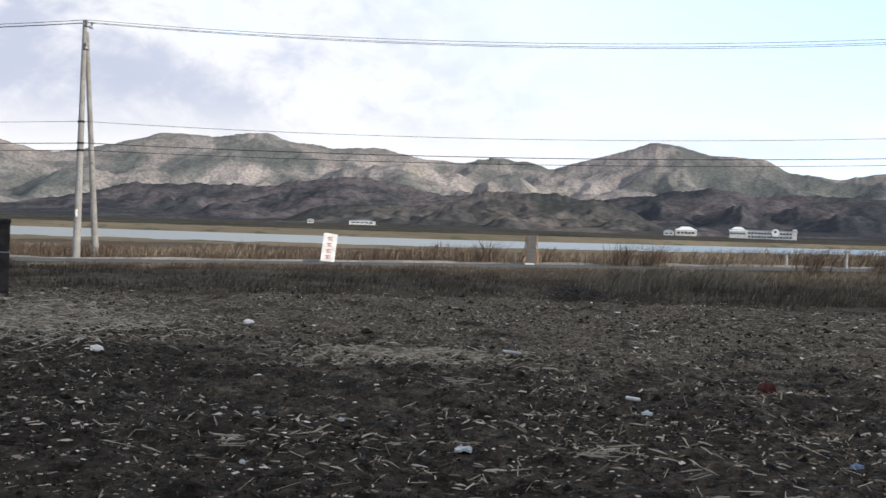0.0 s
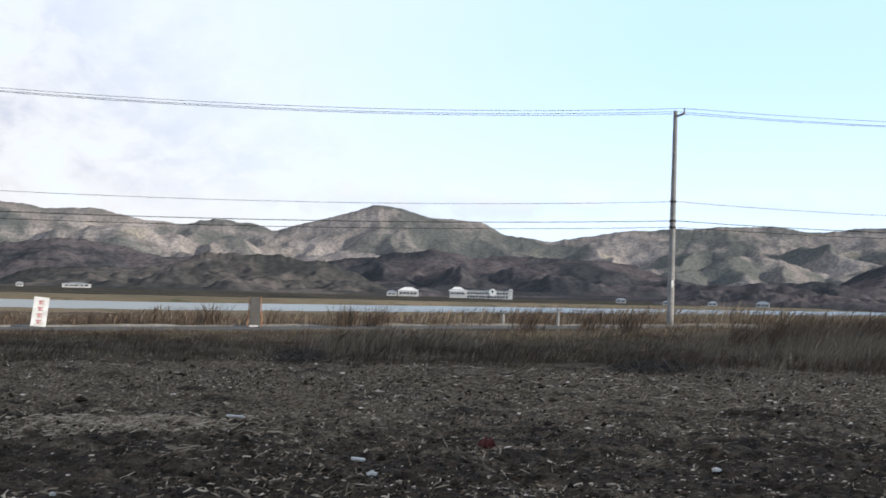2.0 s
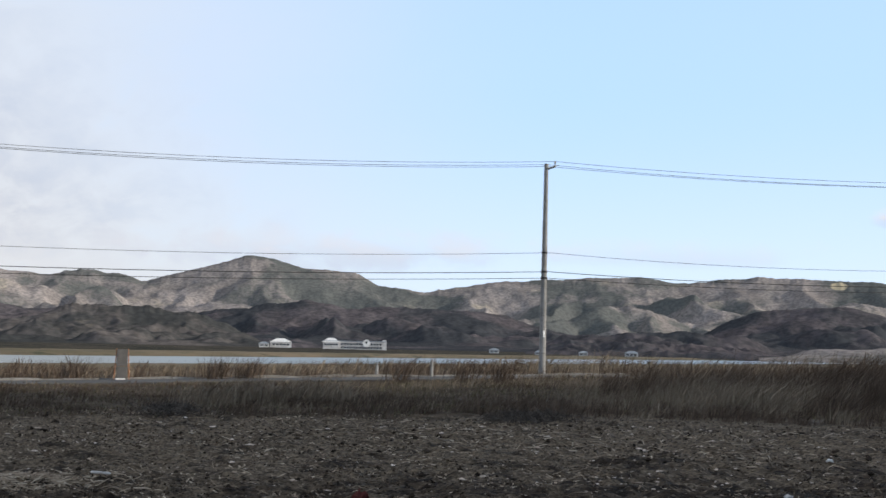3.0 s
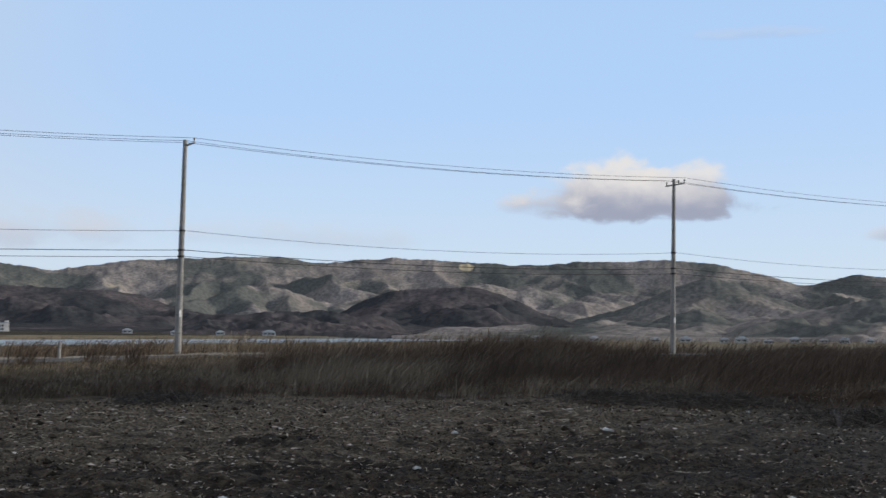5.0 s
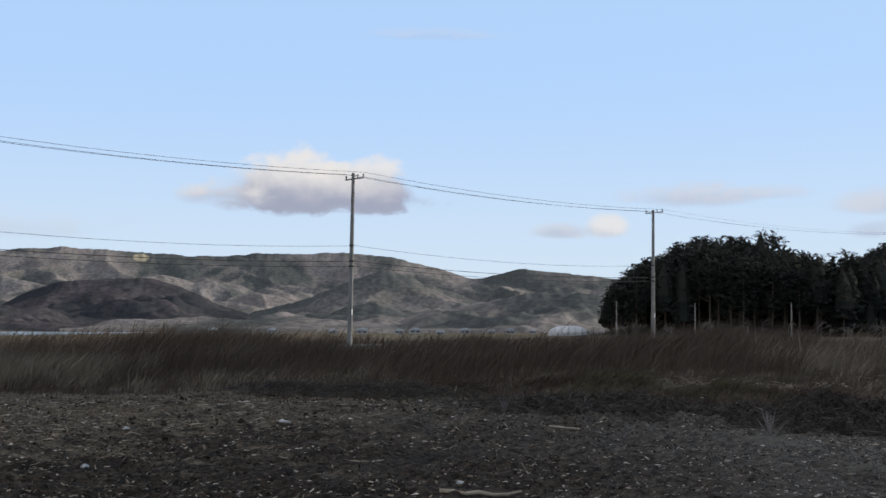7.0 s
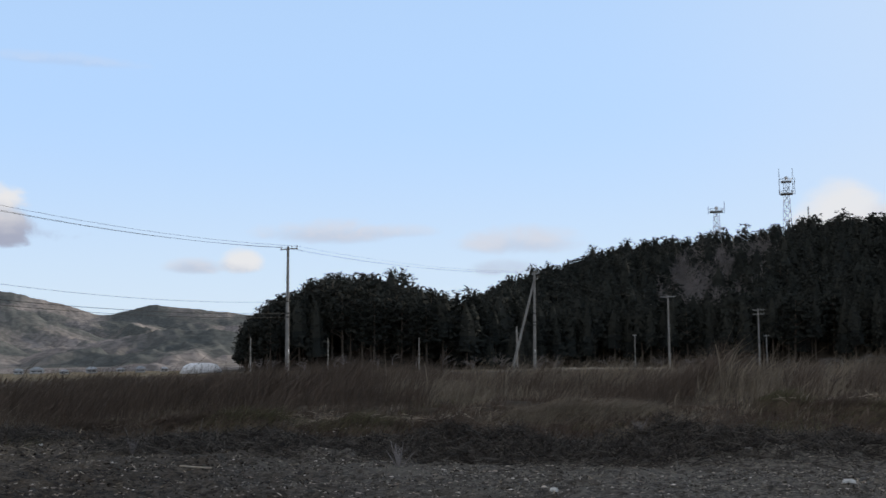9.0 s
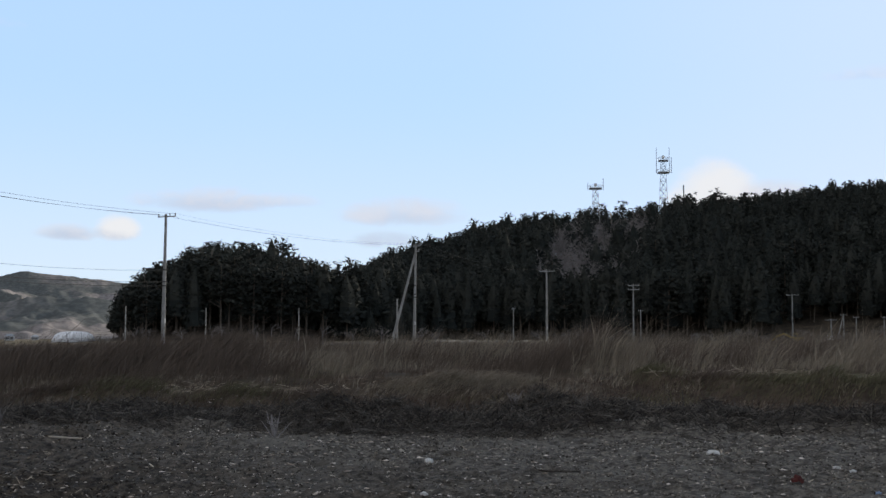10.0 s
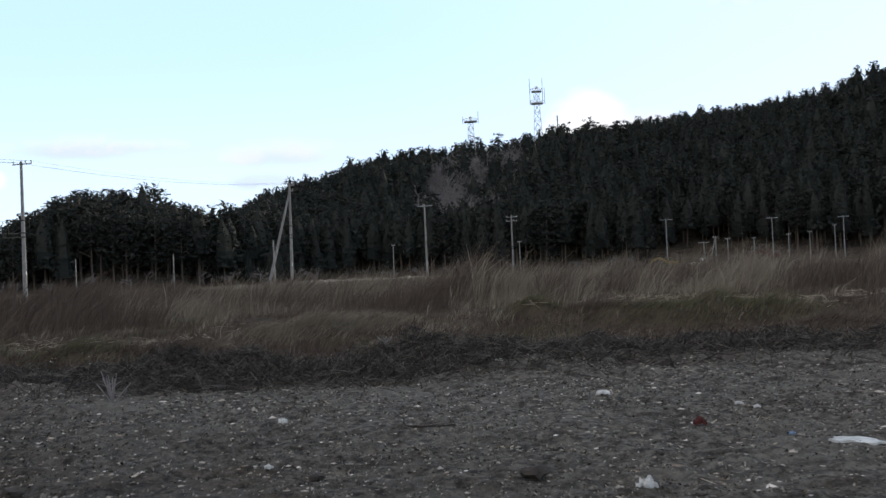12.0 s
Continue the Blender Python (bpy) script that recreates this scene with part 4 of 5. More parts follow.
def radio_tower(b, r, top, decks, width, masts, label):
    p = stand(b, r)
    t = thing("radio_tower", p, label, "radio tower", turn=-b)
    base = p.z
    first = decks[0][0] - base
    part("lattice", lattice(bmesh.new(), -0.5, first, width, width * 0.42, 9, 0.085), MAT["steel"], t)
    if len(decks) > 1:
        part("lattice", lattice(bmesh.new(), first, decks[-1][0] - base, width * 0.42, width * 0.42, 2, 0.075), MAT["steel"], t)
    for z, w in decks:
        bm = box(bmesh.new(), (w, w, 0.35), (0, 0, z - base), bevel=0.04)
        deck = part("platform", bm, MAT["steel"], t)
        bm = bmesh.new()
        for k in range(8):
            a, c = math.tau * k / 8, math.tau * (k + 1) / 8
            q0, q1 = Vector((math.cos(a) * w * 0.6, math.sin(a) * w * 0.6, z - base + 1.0)), Vector((math.cos(c) * w * 0.6, math.sin(c) * w * 0.6, z - base + 1.0))
            rod(bm, q0, q1, 0.07, 0.07, 5)
            rod(bm, q0, q0 - Vector((0, 0, 1.0)), 0.05, 0.05, 5)
        part("railing", bm, MAT["steel"], deck)
    for x, z0, z1 in masts:
        part("antenna", rod(bmesh.new(), (x, 0, z0 - base), (x, 0, z1 - base), 0.13, 0.10, 6), MAT["steel"], t, "slim whip antenna")
    part("drum", rod(bmesh.new(), (0, -0.8, decks[-1][0] - base + 1.3), (0, -0.2, decks[-1][0] - base + 1.3), 0.6, 0.6, 12), MAT["white"], t, "white dish antenna")


radio_tower(86.65, 432, 70, [(61.2, 4.2), (65.6, 3.6)], 4.6, [(-2.4, 61, 70.4), (2.2, 61, 70.4), (2.9, 61, 67)], "tall steel lattice radio tower with two platforms")
radio_tower(83.4, 430, 58, [(55.6, 4.6)], 4.2, [(-2.8, 55, 57.6), (2.8, 55, 59.4)], "shorter steel lattice radio tower with one platform")
p = stand(87.6, 430)
mast = thing("antenna_mast", p, "slim dark antenna mast rising over the trees", "mast")
part("mast", rod(bmesh.new(), (0, 0, -0.5), (0, 0, 56.2 - p.z), 0.22, 0.16, 8), MAT["dark_wood"], mast)
part("antenna", box(bmesh.new(), (0.55, 0.4, 2.6), (0, 0, 54.8 - p.z), bevel=0.05), MAT["dark_wood"], mast, "dark panel antenna")


# ---- machines by the wood ----
def excavator(b, r, turn, paint, label):
    p = stand(b, r)
    m = thing("excavator", p, label, "excavator", "parked machines", turn=turn, scale=0.78)
    for y in (-1.0, 1.0):
        bm = box(bmesh.new(), (3.4, 0.5, 0.75), (0, y, 0.4), bevel=0.22)
        part("track", bm, MAT["dark_wood"], m, "dark crawler track")
    part("body", box(bmesh.new(), (2.6, 2.4, 1.1), (-0.4, 0, 1.5), bevel=0.12), paint, m)
    cab = part("cab", box(bmesh.new(), (1.2, 1.0, 1.5), (0.5, 0.65, 2.3), bevel=0.12), paint, m)
    part("cab_window", box(bmesh.new(), (0.9, 1.04, 0.8), (0.52, 0.65, 2.5), bevel=0.04), MAT["glass"], cab, "dark cab window")
    part("boom", rod(rod(bmesh.new(), (0.8, -0.2, 1.6), (3.6, -0.2, 3.0), 0.28, 0.24, 6), (3.6, -0.2, 3.0), (5.4, -0.2, 2.3), 0.24, 0.2, 6), paint, m)
    part("arm", rod(bmesh.new(), (5.3, -0.2, 2.4), (6.8, -0.2, 1.0), 0.2, 0.15, 6), paint, m)
    part("bucket", box(bmesh.new(), (0.8, 1.0, 0.7), (6.8, -0.2, 0.75), bevel=0.15), MAT["grey"], m, "grey worn bucket")


excavator(92.7, 262, 178 - 92, MAT["yellow"], "yellow excavator with its boom lowered beside the wood")
excavator(97.3, 268, 160 - 97, MAT["rust"], "red excavator standing at the foot of the wood")
p = stand(93.9, 255)
truck = thing("small_truck", p, "small white truck parked below the wood", "truck", turn=-94)
part("cab", box(bmesh.new(), (1.3, 1.5, 1.5), (1.0, 0, 1.1), bevel=0.15), MAT["white"], truck)
part("bed", box(bmesh.new(), (2.0, 1.5, 0.5), (-0.7, 0, 0.75), bevel=0.05), MAT["white"], truck)
for x in (-1.0, 1.0):
    for y in (-0.7, 0.7):
        part("wheel", rod(bmesh.new(), (x, y - 0.1, 0.28), (x, y + 0.1, 0.28), 0.3, 0.3, 12), MAT["dark_wood"], truck, "dark tyre")


# ---- trees ----
RNG = np.random.default_rng(7)


def cone_between(a, b, r0, r1, sides=5):
    """Vertices and triangles of a tapered stick."""
    a, b = np.asarray(a, float), np.asarray(b, float)
    d = (b - a) / max(np.linalg.norm(b - a), 1e-6)
    u = np.cross(d, [0.3, 0.9, 0.2])
    u /= np.linalg.norm(u)
    w = np.cross(d, u)
    an = np.arange(sides) * math.tau / sides
    ring = np.cos(an)[:, None] * u + np.sin(an)[:, None] * w
    v = np.concatenate([a + ring * r0, b + ring * r1])
    k = np.arange(sides)
    n = (k + 1) % sides
    return v, np.concatenate([np.stack([k, n, n + sides], -1), np.stack([k, n + sides, k + sides], -1)])


def merge(bits):
    vs, fs, o = [], [], 0
    for v, f in bits:
        vs.append(v)
        fs.append(f + o)
        o += len(v)
    return np.concatenate(vs), np.concatenate(fs)


def cedar(rng, bare, slim, power=0.55):
    """A unit-high conifer: a dense tapering crown of small needle sprays round a straight trunk."""
    n = 430
    u = rng.uniform(0, 1, n) ** 1.15
    a = rng.uniform(0, math.tau, n)
    lobes = 1 + 0.22 * np.sin(a * 3 + rng.uniform(0, 6)) * np.sin(u * 17 + rng.uniform(0, 6))
    rad = (slim * (1 - u) ** power * (0.65 + 0.35 * np.clip(u * 4, 0, 1)) * lobes + 0.010) * rng.uniform(0.7, 1.1, n)
    z = bare + (0.965 - bare) * u
    out = np.stack([np.cos(a), np.sin(a), np.zeros(n)], -1)
    c = out * rad[:, None] + np.stack([np.zeros(n), np.zeros(n), z], -1)
    size = (0.015 + 0.021 * (1 - u)) * rng.uniform(0.7, 1.3, n)
    v = (c[:, None, :] + rng.normal(0, 1, (n, 3, 3)) * size[:, None, None] * np.array([0.95, 0.95, 0.8])).reshape(-1, 3)
    bits = [(v, np.arange(3 * n).reshape(-1, 3))]
    # the shaded inside of the crown
    for k in range(3):
        z0, z1 = bare + (0.95 - bare) * k / 3, bare + (0.95 - bare) * (k + 1) / 3
        bits.append(cone_between((0, 0, z0), (0, 0, z1), slim * 0.72 * (1 - k / 3) ** power, slim * 0.72 * (1 - (k + 1) / 3) ** power + 0.004, 6))
    return merge(bits), cone_between((0, 0, -0.03), (0, 0, 0.9), 0.013, 0.004, 6)


def pine(rng, bare):
    """A unit-high tree with a round, broken crown of many needle tufts."""
    bits = []
    for k in range(260):
        d = rng.normal(0, 1, 3)
        d /= np.linalg.norm(d)
        c = np.array([0, 0, (1 + bare) / 2]) + d * np.array([0.24, 0.24, (1 - bare) / 2]) * rng.uniform(0.45, 1.0)
        tips = c + rng.normal(0, 0.022, (9, 3)) * np.array([1.2, 1.2, 0.8])
        bits.append((tips, np.arange(9).reshape(3, 3)))
    trunk = [cone_between((0, 0, -0.03), (0.01, 0, 0.92), 0.015, 0.005, 6)]
    for k in range(7):
        z = rng.uniform(bare * 0.9, 0.8)
        a = rng.uniform(0, 6.28)
        trunk.append(cone_between((0, 0, z), (0.2 * math.cos(a), 0.2 * math.sin(a), z + 0.1), 0.006, 0.002, 4))
    return merge(bits), merge(trunk)


def bare_tree(rng):
    """A unit-high leafless tree with fine twigs."""
    bits = []

    def grow(p, d, length, r, depth):
        q = p + d * length
        bits.append(cone_between(p, q, r, r * 0.65, 4 if depth < 2 else 3))
        if depth == 4:
            return
        for _ in range(3 if depth < 3 else 4):
            e = d + rng.normal(0, 0.42, 3)
            e[2] = abs(e[2]) * 0.8 + 0.12
            grow(p + d * length * rng.uniform(0.6, 1.0), e / np.linalg.norm(e), length * rng.uniform(0.55, 0.8), r * 0.55, depth + 1)
    grow(np.zeros(3), np.array([0, 0, 1.0]), 0.34, 0.016, 0)
    return merge(bits)


def woods():
    cedars = [cedar(RNG, *kind) for kind in ((0.34, 0.16, 0.34), (0.26, 0.18, 0.30), (0.16, 0.17, 0.62), (0.38, 0.15, 0.36), (0.10, 0.19, 0.42))]
    pines = [pine(RNG, bare) for bare in (0.22, 0.34, 0.15)]
    spots = []
    xs, ys = np.meshgrid(np.arange(180, 480, 4.1), np.arange(-120, 190, 4.1))
    xs = (xs + RNG.uniform(-1.9, 1.9, xs.shape)).ravel()
    ys = (ys + RNG.uniform(-1.9, 1.9, ys.shape)).ravel()
    r, b = np.hypot(xs, ys), np.degrees(np.arctan2(xs, ys))
    crest = np.interp(b, [60, 70, 76, 120], [310, 312, 430, 430])
    foot = np.interp(b, [59, 61, 70, 76, 91, 92.5, 97, 98.5, 110], [300, 262, 262, 292, 288, 300, 300, 280, 280]) + 8 * fbm(b / 2, b * 0, 3, 2.0)
    ok = (b > 60.3 + 0.6 * (r - 280) / 30 * 0.2) & (b < 104) & (r > foot) & (r < crest + np.where(b < 72, 45, 12))
    grey = (np.abs(b - 83.6 - 0.02 * (r - 380)) < 2.4) & (r > 312) & (r < 422) & (fbm(xs / 22, ys / 22, 2, 6.0) > -0.12)
    zs = ground_z(xs, ys, False)
    for k in np.nonzero(ok)[0]:
        left = b[k] < 70.8
        h = RNG.uniform(12.5, 17.5) + 2.5 * (RNG.uniform() < 0.08)
        if left:
            h *= float(np.interp(b[k], [60.3, 61.5, 63.5, 65.5, 67.5, 69.5], [0.60, 0.86, 1.08, 1.08, 0.98, 0.98]))
        if 91.5 < b[k] < 98 and r[k] < 312:
            h *= 0.8
        spots.append((r[k] - foot[k], xs[k], ys[k], zs[k], h, "bare" if grey[k] and RNG.uniform() < 0.85 else ("pine" if left and RNG.uniform() < 0.45 or RNG.uniform() < 0.14 else "cedar"), b[k]))
    for _ in range(420):
        b0 = RNG.uniform(61.2, 75.0)
        p0 = heading(b0, RNG.uniform(272, 335))
        spots.append((30.0 + RNG.uniform(0, 9), p0.x, p0.y, float(ground_z(p0.x, p0.y, False)), RNG.uniform(5.0, 9.0), "low", b0))
    spots.sort()
    first = [s for s in spots if s[5] not in ("bare", "low")][:230]
    edge = set(id(s) for s in first)
    kinds = {}
    for name, sets, label, cat in (("cedar_tree", cedars, "tall dark cedar with a bare lower trunk", "tree"), ("pine_tree", pines, "dark pine with a ragged round crown", "tree")):
        for (cv, cf), (tv, tf) in sets:
            kinds.setdefault(name, []).append((mesh_from("crown", cv, cf, MAT["needles"]), mesh_from("trunk", tv, tf, MAT["bark"])))
    for s in first:
        name = s[5] + "_tree"
        crown, trunk = kinds[name][RNG.integers(len(kinds[name]))]
        t = new(name)
        wide = RNG.uniform(0.85, 1.2)
        t.matrix_basis = Matrix.Translation((s[1], s[2], s[3])) @ pose(0, 0, 0, RNG.normal(0, 1.2), RNG.normal(0, 1.2), RNG.uniform(0, 360)) @ Matrix.Diagonal((s[4] * wide, s[4] * wide, s[4], 1))
        tagged(t, "tall dark cedar with a bare lower trunk at the wood's edge" if s[5] == "cedar" else "dark pine with a ragged round crown at the wood's edge", "tree", "trees at the wood's edge")
        for nm, me in (("crown", crown), ("trunk", trunk)):
            o = new(nm, me)
            o.parent = t
    crowns, trunks, bares = [], [], []
    greys = [bare_tree(RNG) for _ in range(4)]
    for s in spots:
        if id(s) in edge:
            continue
        a = RNG.uniform(0, math.tau)
        c, n = math.cos(a), math.sin(a)
        w = s[4] * RNG.uniform(0.85, 1.2)
        m = np.array([[c * w, n * w, 0], [-n * w, c * w, 0], [0, 0, s[4]]])
        at = np.array([s[1], s[2], s[3]])
        if s[5] == "bare":
            v, f = greys[RNG.integers(4)]
            bares.append((v @ m + at, f))
            continue
        (cv, cf), (tv, tf) = (cedars[4:] if s[5] == "low" else cedars if s[5] == "cedar" else pines)[RNG.integers({"low": 1, "cedar": 5, "pine": 3}[s[5]])]
        crowns.append((cv @ m + at, cf))
        if s[0] < 60:
            trunks.append((tv @ m + at, tf))
    # a few leafless shrubs along the foot of the wood
    for k in range(60):
        b0 = RNG.uniform(61, 103)
        p0 = heading(b0, RNG.uniform(225, 258) if b0 < 76 else RNG.uniform(248, 285))
        v, f = greys[k % 4]
        bares.append((v * RNG.uniform(3.0, 5.5) * np.array([1.3, 1.3, 0.9]) + np.array([p0.x, p0.y, float(ground_z(p0.x, p0.y, False))]), f))
    v, f = merge(crowns)
    forest = tagged(new("forest"), "dense dark cedar and pine forest covering the hill", "forest", kind="stuff")
    o = new("crowns", mesh_from("crowns", v, f, MAT["needles"]))
    o.parent = forest
    v, f = merge(trunks)
    o = new("trunks", mesh_from("trunks", v, f, MAT["bark"]))
    o.parent = forest
    v, f = merge(bares)
    tagged(new("bare_trees", mesh_from("bare_trees", v, f, MAT["bare"])), "leafless grey-brown trees among the dark conifers", "trees", kind="stuff")


woods()
# a leaning dead trunk among the leafless trees
p = stand(84.15, 408)
p.z += 8
snag = thing("fallen_tree", p, "pale dead tree leaning over on the hillside", "tree")
part("trunk", rod(bmesh.new(), (1.2, -0.6, -9), (-1.9, 0, 5.5), 0.4, 0.25, 8), MAT["pale_wood"], snag)
part("stub", rod(bmesh.new(), (-0.6, 0, 0), (0.6, 0, 1.4), 0.12, 0.06, 6), MAT["pale_wood"], snag)


# ---- grass ----
def blades(name, x, y, z, h, w, lean, material, label, category, plume=0.0):
    """Bent, tapering blades, one for each place."""
    n = len(x)
    rng = RNG
    a = rng.uniform(0, math.tau, n)
    ux, uy = np.cos(a) * w / 2, np.sin(a) * w / 2
    bx = rng.normal(0, 0.36, n) * h + lean[0] * h
    by = rng.normal(0, 0.36, n) * h + lean[1] * h
    zero = np.zeros(n)
    base = np.stack([x, y, z - 0.03], -1)
    mid = base + np.stack([bx * 0.32, by * 0.32, h * 0.6], -1)
    tip = base + np.stack([bx, by, h], -1)
    side = np.stack([ux, uy, zero], -1)
    fat = np.where(rng.uniform(0, 1, n) < plume, 2.6, 0.75)[:, None]
    v = np.stack([base - side, base + side, mid - side * fat, mid + side * fat, tip], 1).reshape(-1, 3)
    k = np.arange(n) * 5
    me = mesh_from(name, v, [np.stack([k, k + 1, k + 3, k + 2], -1), np.stack([k + 2, k + 3, k + 4], -1)], material)
    return tagged(new(name, me), label, category, kind="stuff")


def scatter(n, b0, b1, r0, r1, power=0.5):
    b = RNG.uniform(b0, b1, n)
    u = RNG.uniform(0, 1, n)
    r = (r0 ** 2 + (r1 ** 2 - r0 ** 2) * u) ** power
    return b, r, r * np.sin(np.radians(b)), r * np.cos(np.radians(b))


EDGE_B = [-26, -10, 0, 10, 18, 26, 32, 44, 52, 60, 66, 80, 110]


def reeds():
    # tall brown reeds on the eastern bank
    b, r, x, y = scatter(330000, 11, 104, 27, 62)
    front = np.interp(b, EDGE_B, [60, 60, 60, 46, 41, 36.5, 35.5, 34, 33, 33, 34.5, 35, 35]) + 4.5 * fbm(b / 1.3, b * 0 + 2, 4, 1.5, 0.6)
    clump = fbm(x / 1.3, y / 1.3, 3, 12.0)
    keep = (r > front) & (clump > -0.16 + 0.25 * RNG.uniform(-0.5, 0.5, len(b)))
    keep &= RNG.uniform(0, 1, len(b)) < np.interp(b, [11, 24, 33], [0.2, 0.35, 1.0])
    s = y - np.interp(x, POLE_X, POLE_Y)
    keep &= ~((s > -6.6) & (s < -1.7))
    b, r, x, y, clump, front = b[keep], r[keep], x[keep], y[keep], clump[keep], front[keep]
    z = ground_z(x, y)
    tall = np.interp(b, [11, 18, 26, 32, 40, 60, 75, 104], [0.20, 0.24, 0.36, 0.85, 1.05, 0.85, 1.0, 1.0])
    h = tall * (0.65 + 0.7 * np.clip(clump + 0.35, 0, 1)) * RNG.uniform(0.6, 1.15, len(b)) * (0.55 + 0.45 * ramp(r - front, 0, 2.5)) * np.clip(1.05 + 1.7 * fbm(x / 5, y / 5, 3, 41.0) + 1.7 * fbm(x / 1.3, y / 1.3, 2, 43.0), 0.3, 2.0) * (1 + 0.35 * (RNG.uniform(0, 1, len(b)) < 0.04))
    pale = fbm(x / 3.5, y / 3.5, 3, 15.0) + 0.07 * (b > 70) + 0.09 * (b > 82) - 0.10 * (b < 62) + 0.12 * (np.abs(b - 33) < 5) + 0.22 * (b < 27)
    light = pale + RNG.normal(0, 0.05, len(b)) > 0.13
    w = RNG.uniform(0.0035, 0.011, len(b))
    for m, mat, label in ((~light, "reed", "tall dead brown reeds leaning in the wind"), (light, "pale_reed", "pale straw-coloured reeds leaning in the wind")):
        blades("reeds", x[m], y[m], z[m], h[m], w[m], (0.26, -0.38), MAT[mat], label, "reeds", 0.2)


def verge():
    # short rough grass between the field and the road
    b, r, x, y = scatter(90000, -26, 60, 24, 54)
    edge = np.interp(b, EDGE_B, [25, 26, 26.5, 27.5, 28, 31, 33, 33, 29, 28, 26, 26, 26]) + 4.0 * fbm(x / 2.5, y / 2.5, 3, 4.0)
    s = y - np.interp(x, POLE_X, POLE_Y)
    k = (r > edge) & ~((s > -6.6) & (s < -1.6)) & (s < 2)
    b, r, x, y = b[k], r[k], x[k], y[k]
    h = RNG.uniform(0.05, 0.17, len(b)) * (1 + 1.8 * np.clip(fbm(x / 2.2, y / 2.2, 3, 16.0), 0, 1)) * np.interp(b, [-26, 5, 20], [0.8, 1.0, 1.5])
    tint = fbm(x / 5, y / 2.5, 3, 27.0) + RNG.normal(0, 0.12, len(b))
    for m, mat, label in ((tint < -0.05, "reed", "short rough brown verge grass"), ((tint >= -0.05) & (tint < 0.09), "short_grass", "short rough olive verge grass"), (tint >= 0.09, "pale_reed", "short bleached verge grass")):
        blades("verge_grass", x[m], y[m], ground_z(x[m], y[m]), h[m], RNG.uniform(0.012, 0.026, m.sum()), (0.2, -0.15), MAT[mat], label, "grass")
    # the eastern bank's front slope
    b, r, x, y = scatter(42000, 46, 104, 25.5, 37)
    k = fbm(x / 2.0, y / 2.0, 3, 18.0) + RNG.normal(0, 0.06, len(b)) > 0.02
    b, r, x, y = b[k], r[k], x[k], y[k]
    green = fbm(x / 4, y / 4, 2, 19.0) + 0.08 * (b > 82) > 0.1
    h = RNG.uniform(0.06, 0.28, len(b))
    for m, mat, label in ((green, "short_grass", "flattened greenish grass on the bank"), (~green, "reed", "flattened brown grass on the bank")):
        blades("bank_grass", x[m], y[m], ground_z(x[m], y[m]), h[m], RNG.uniform(0.008, 0.02, m.sum()), (0.2, -0.3), MAT[mat], label, "grass")
    b, r, x, y = scatter(60000, 56, 104, 23.5, 33)
    k = fbm(x / 1.6, y / 1.6, 3, 29.0) + RNG.normal(0, 0.08, len(b)) > -0.10 + 0.3 * ramp(25.5 - r, 0, 2)
    b, r, x, y = b[k], r[k], x[k], y[k]
    blades("slope_grass", x, y, ground_z(x, y), RNG.uniform(0.05, 0.20, len(b)), RNG.uniform(0.005, 0.012, len(b)), (0.5, -0.4), MAT["russet"], "low russet dead grass on the slope", "grass")
    # tan grass beyond the kerb, down to the river
    n = 100000
    x = RNG.uniform(-75, 62, n)
    s = 1.5 + 34 * RNG.uniform(0, 1, n) ** 1.4
    y = s + np.interp(x, POLE_X, POLE_Y)
    bb = np.degrees(np.arctan2(x, y))
    k = (bb > -25) & (bb < 50) & (fbm(x / 2.6, y / 2.6, 3, 22.0) + RNG.normal(0, 0.1, n) > -0.14)
    x, y, s, bb = x[k], y[k], s[k], bb[k]
    h = RNG.uniform(0.2, 0.9, len(x)) * (1 + 1.6 * np.clip(fbm(x / 5, y / 5, 2, 23.0), -0.3, 1)) * np.interp(bb, [-25, 0, 12, 22], [0.7, 0.8, 1.0, 1.25]) * (1 - s / 60)
    dark = fbm(x / 7, y / 5, 3, 24.0) + RNG.normal(0, 0.08, len(x)) > -0.02 - 0.06 * (bb > 8)
    for m, mat, label in ((dark, "reed", "brown dead grass between road and river"), (~dark, "pale_reed", "tan dead grass between road and river")):
        blades("meadow_grass", x[m], y[m], ground_z(x[m], y[m]), h[m], RNG.uniform(0.012, 0.032, m.sum()), (0.35, -0.2), MAT[mat], label, "grass", 0.1)


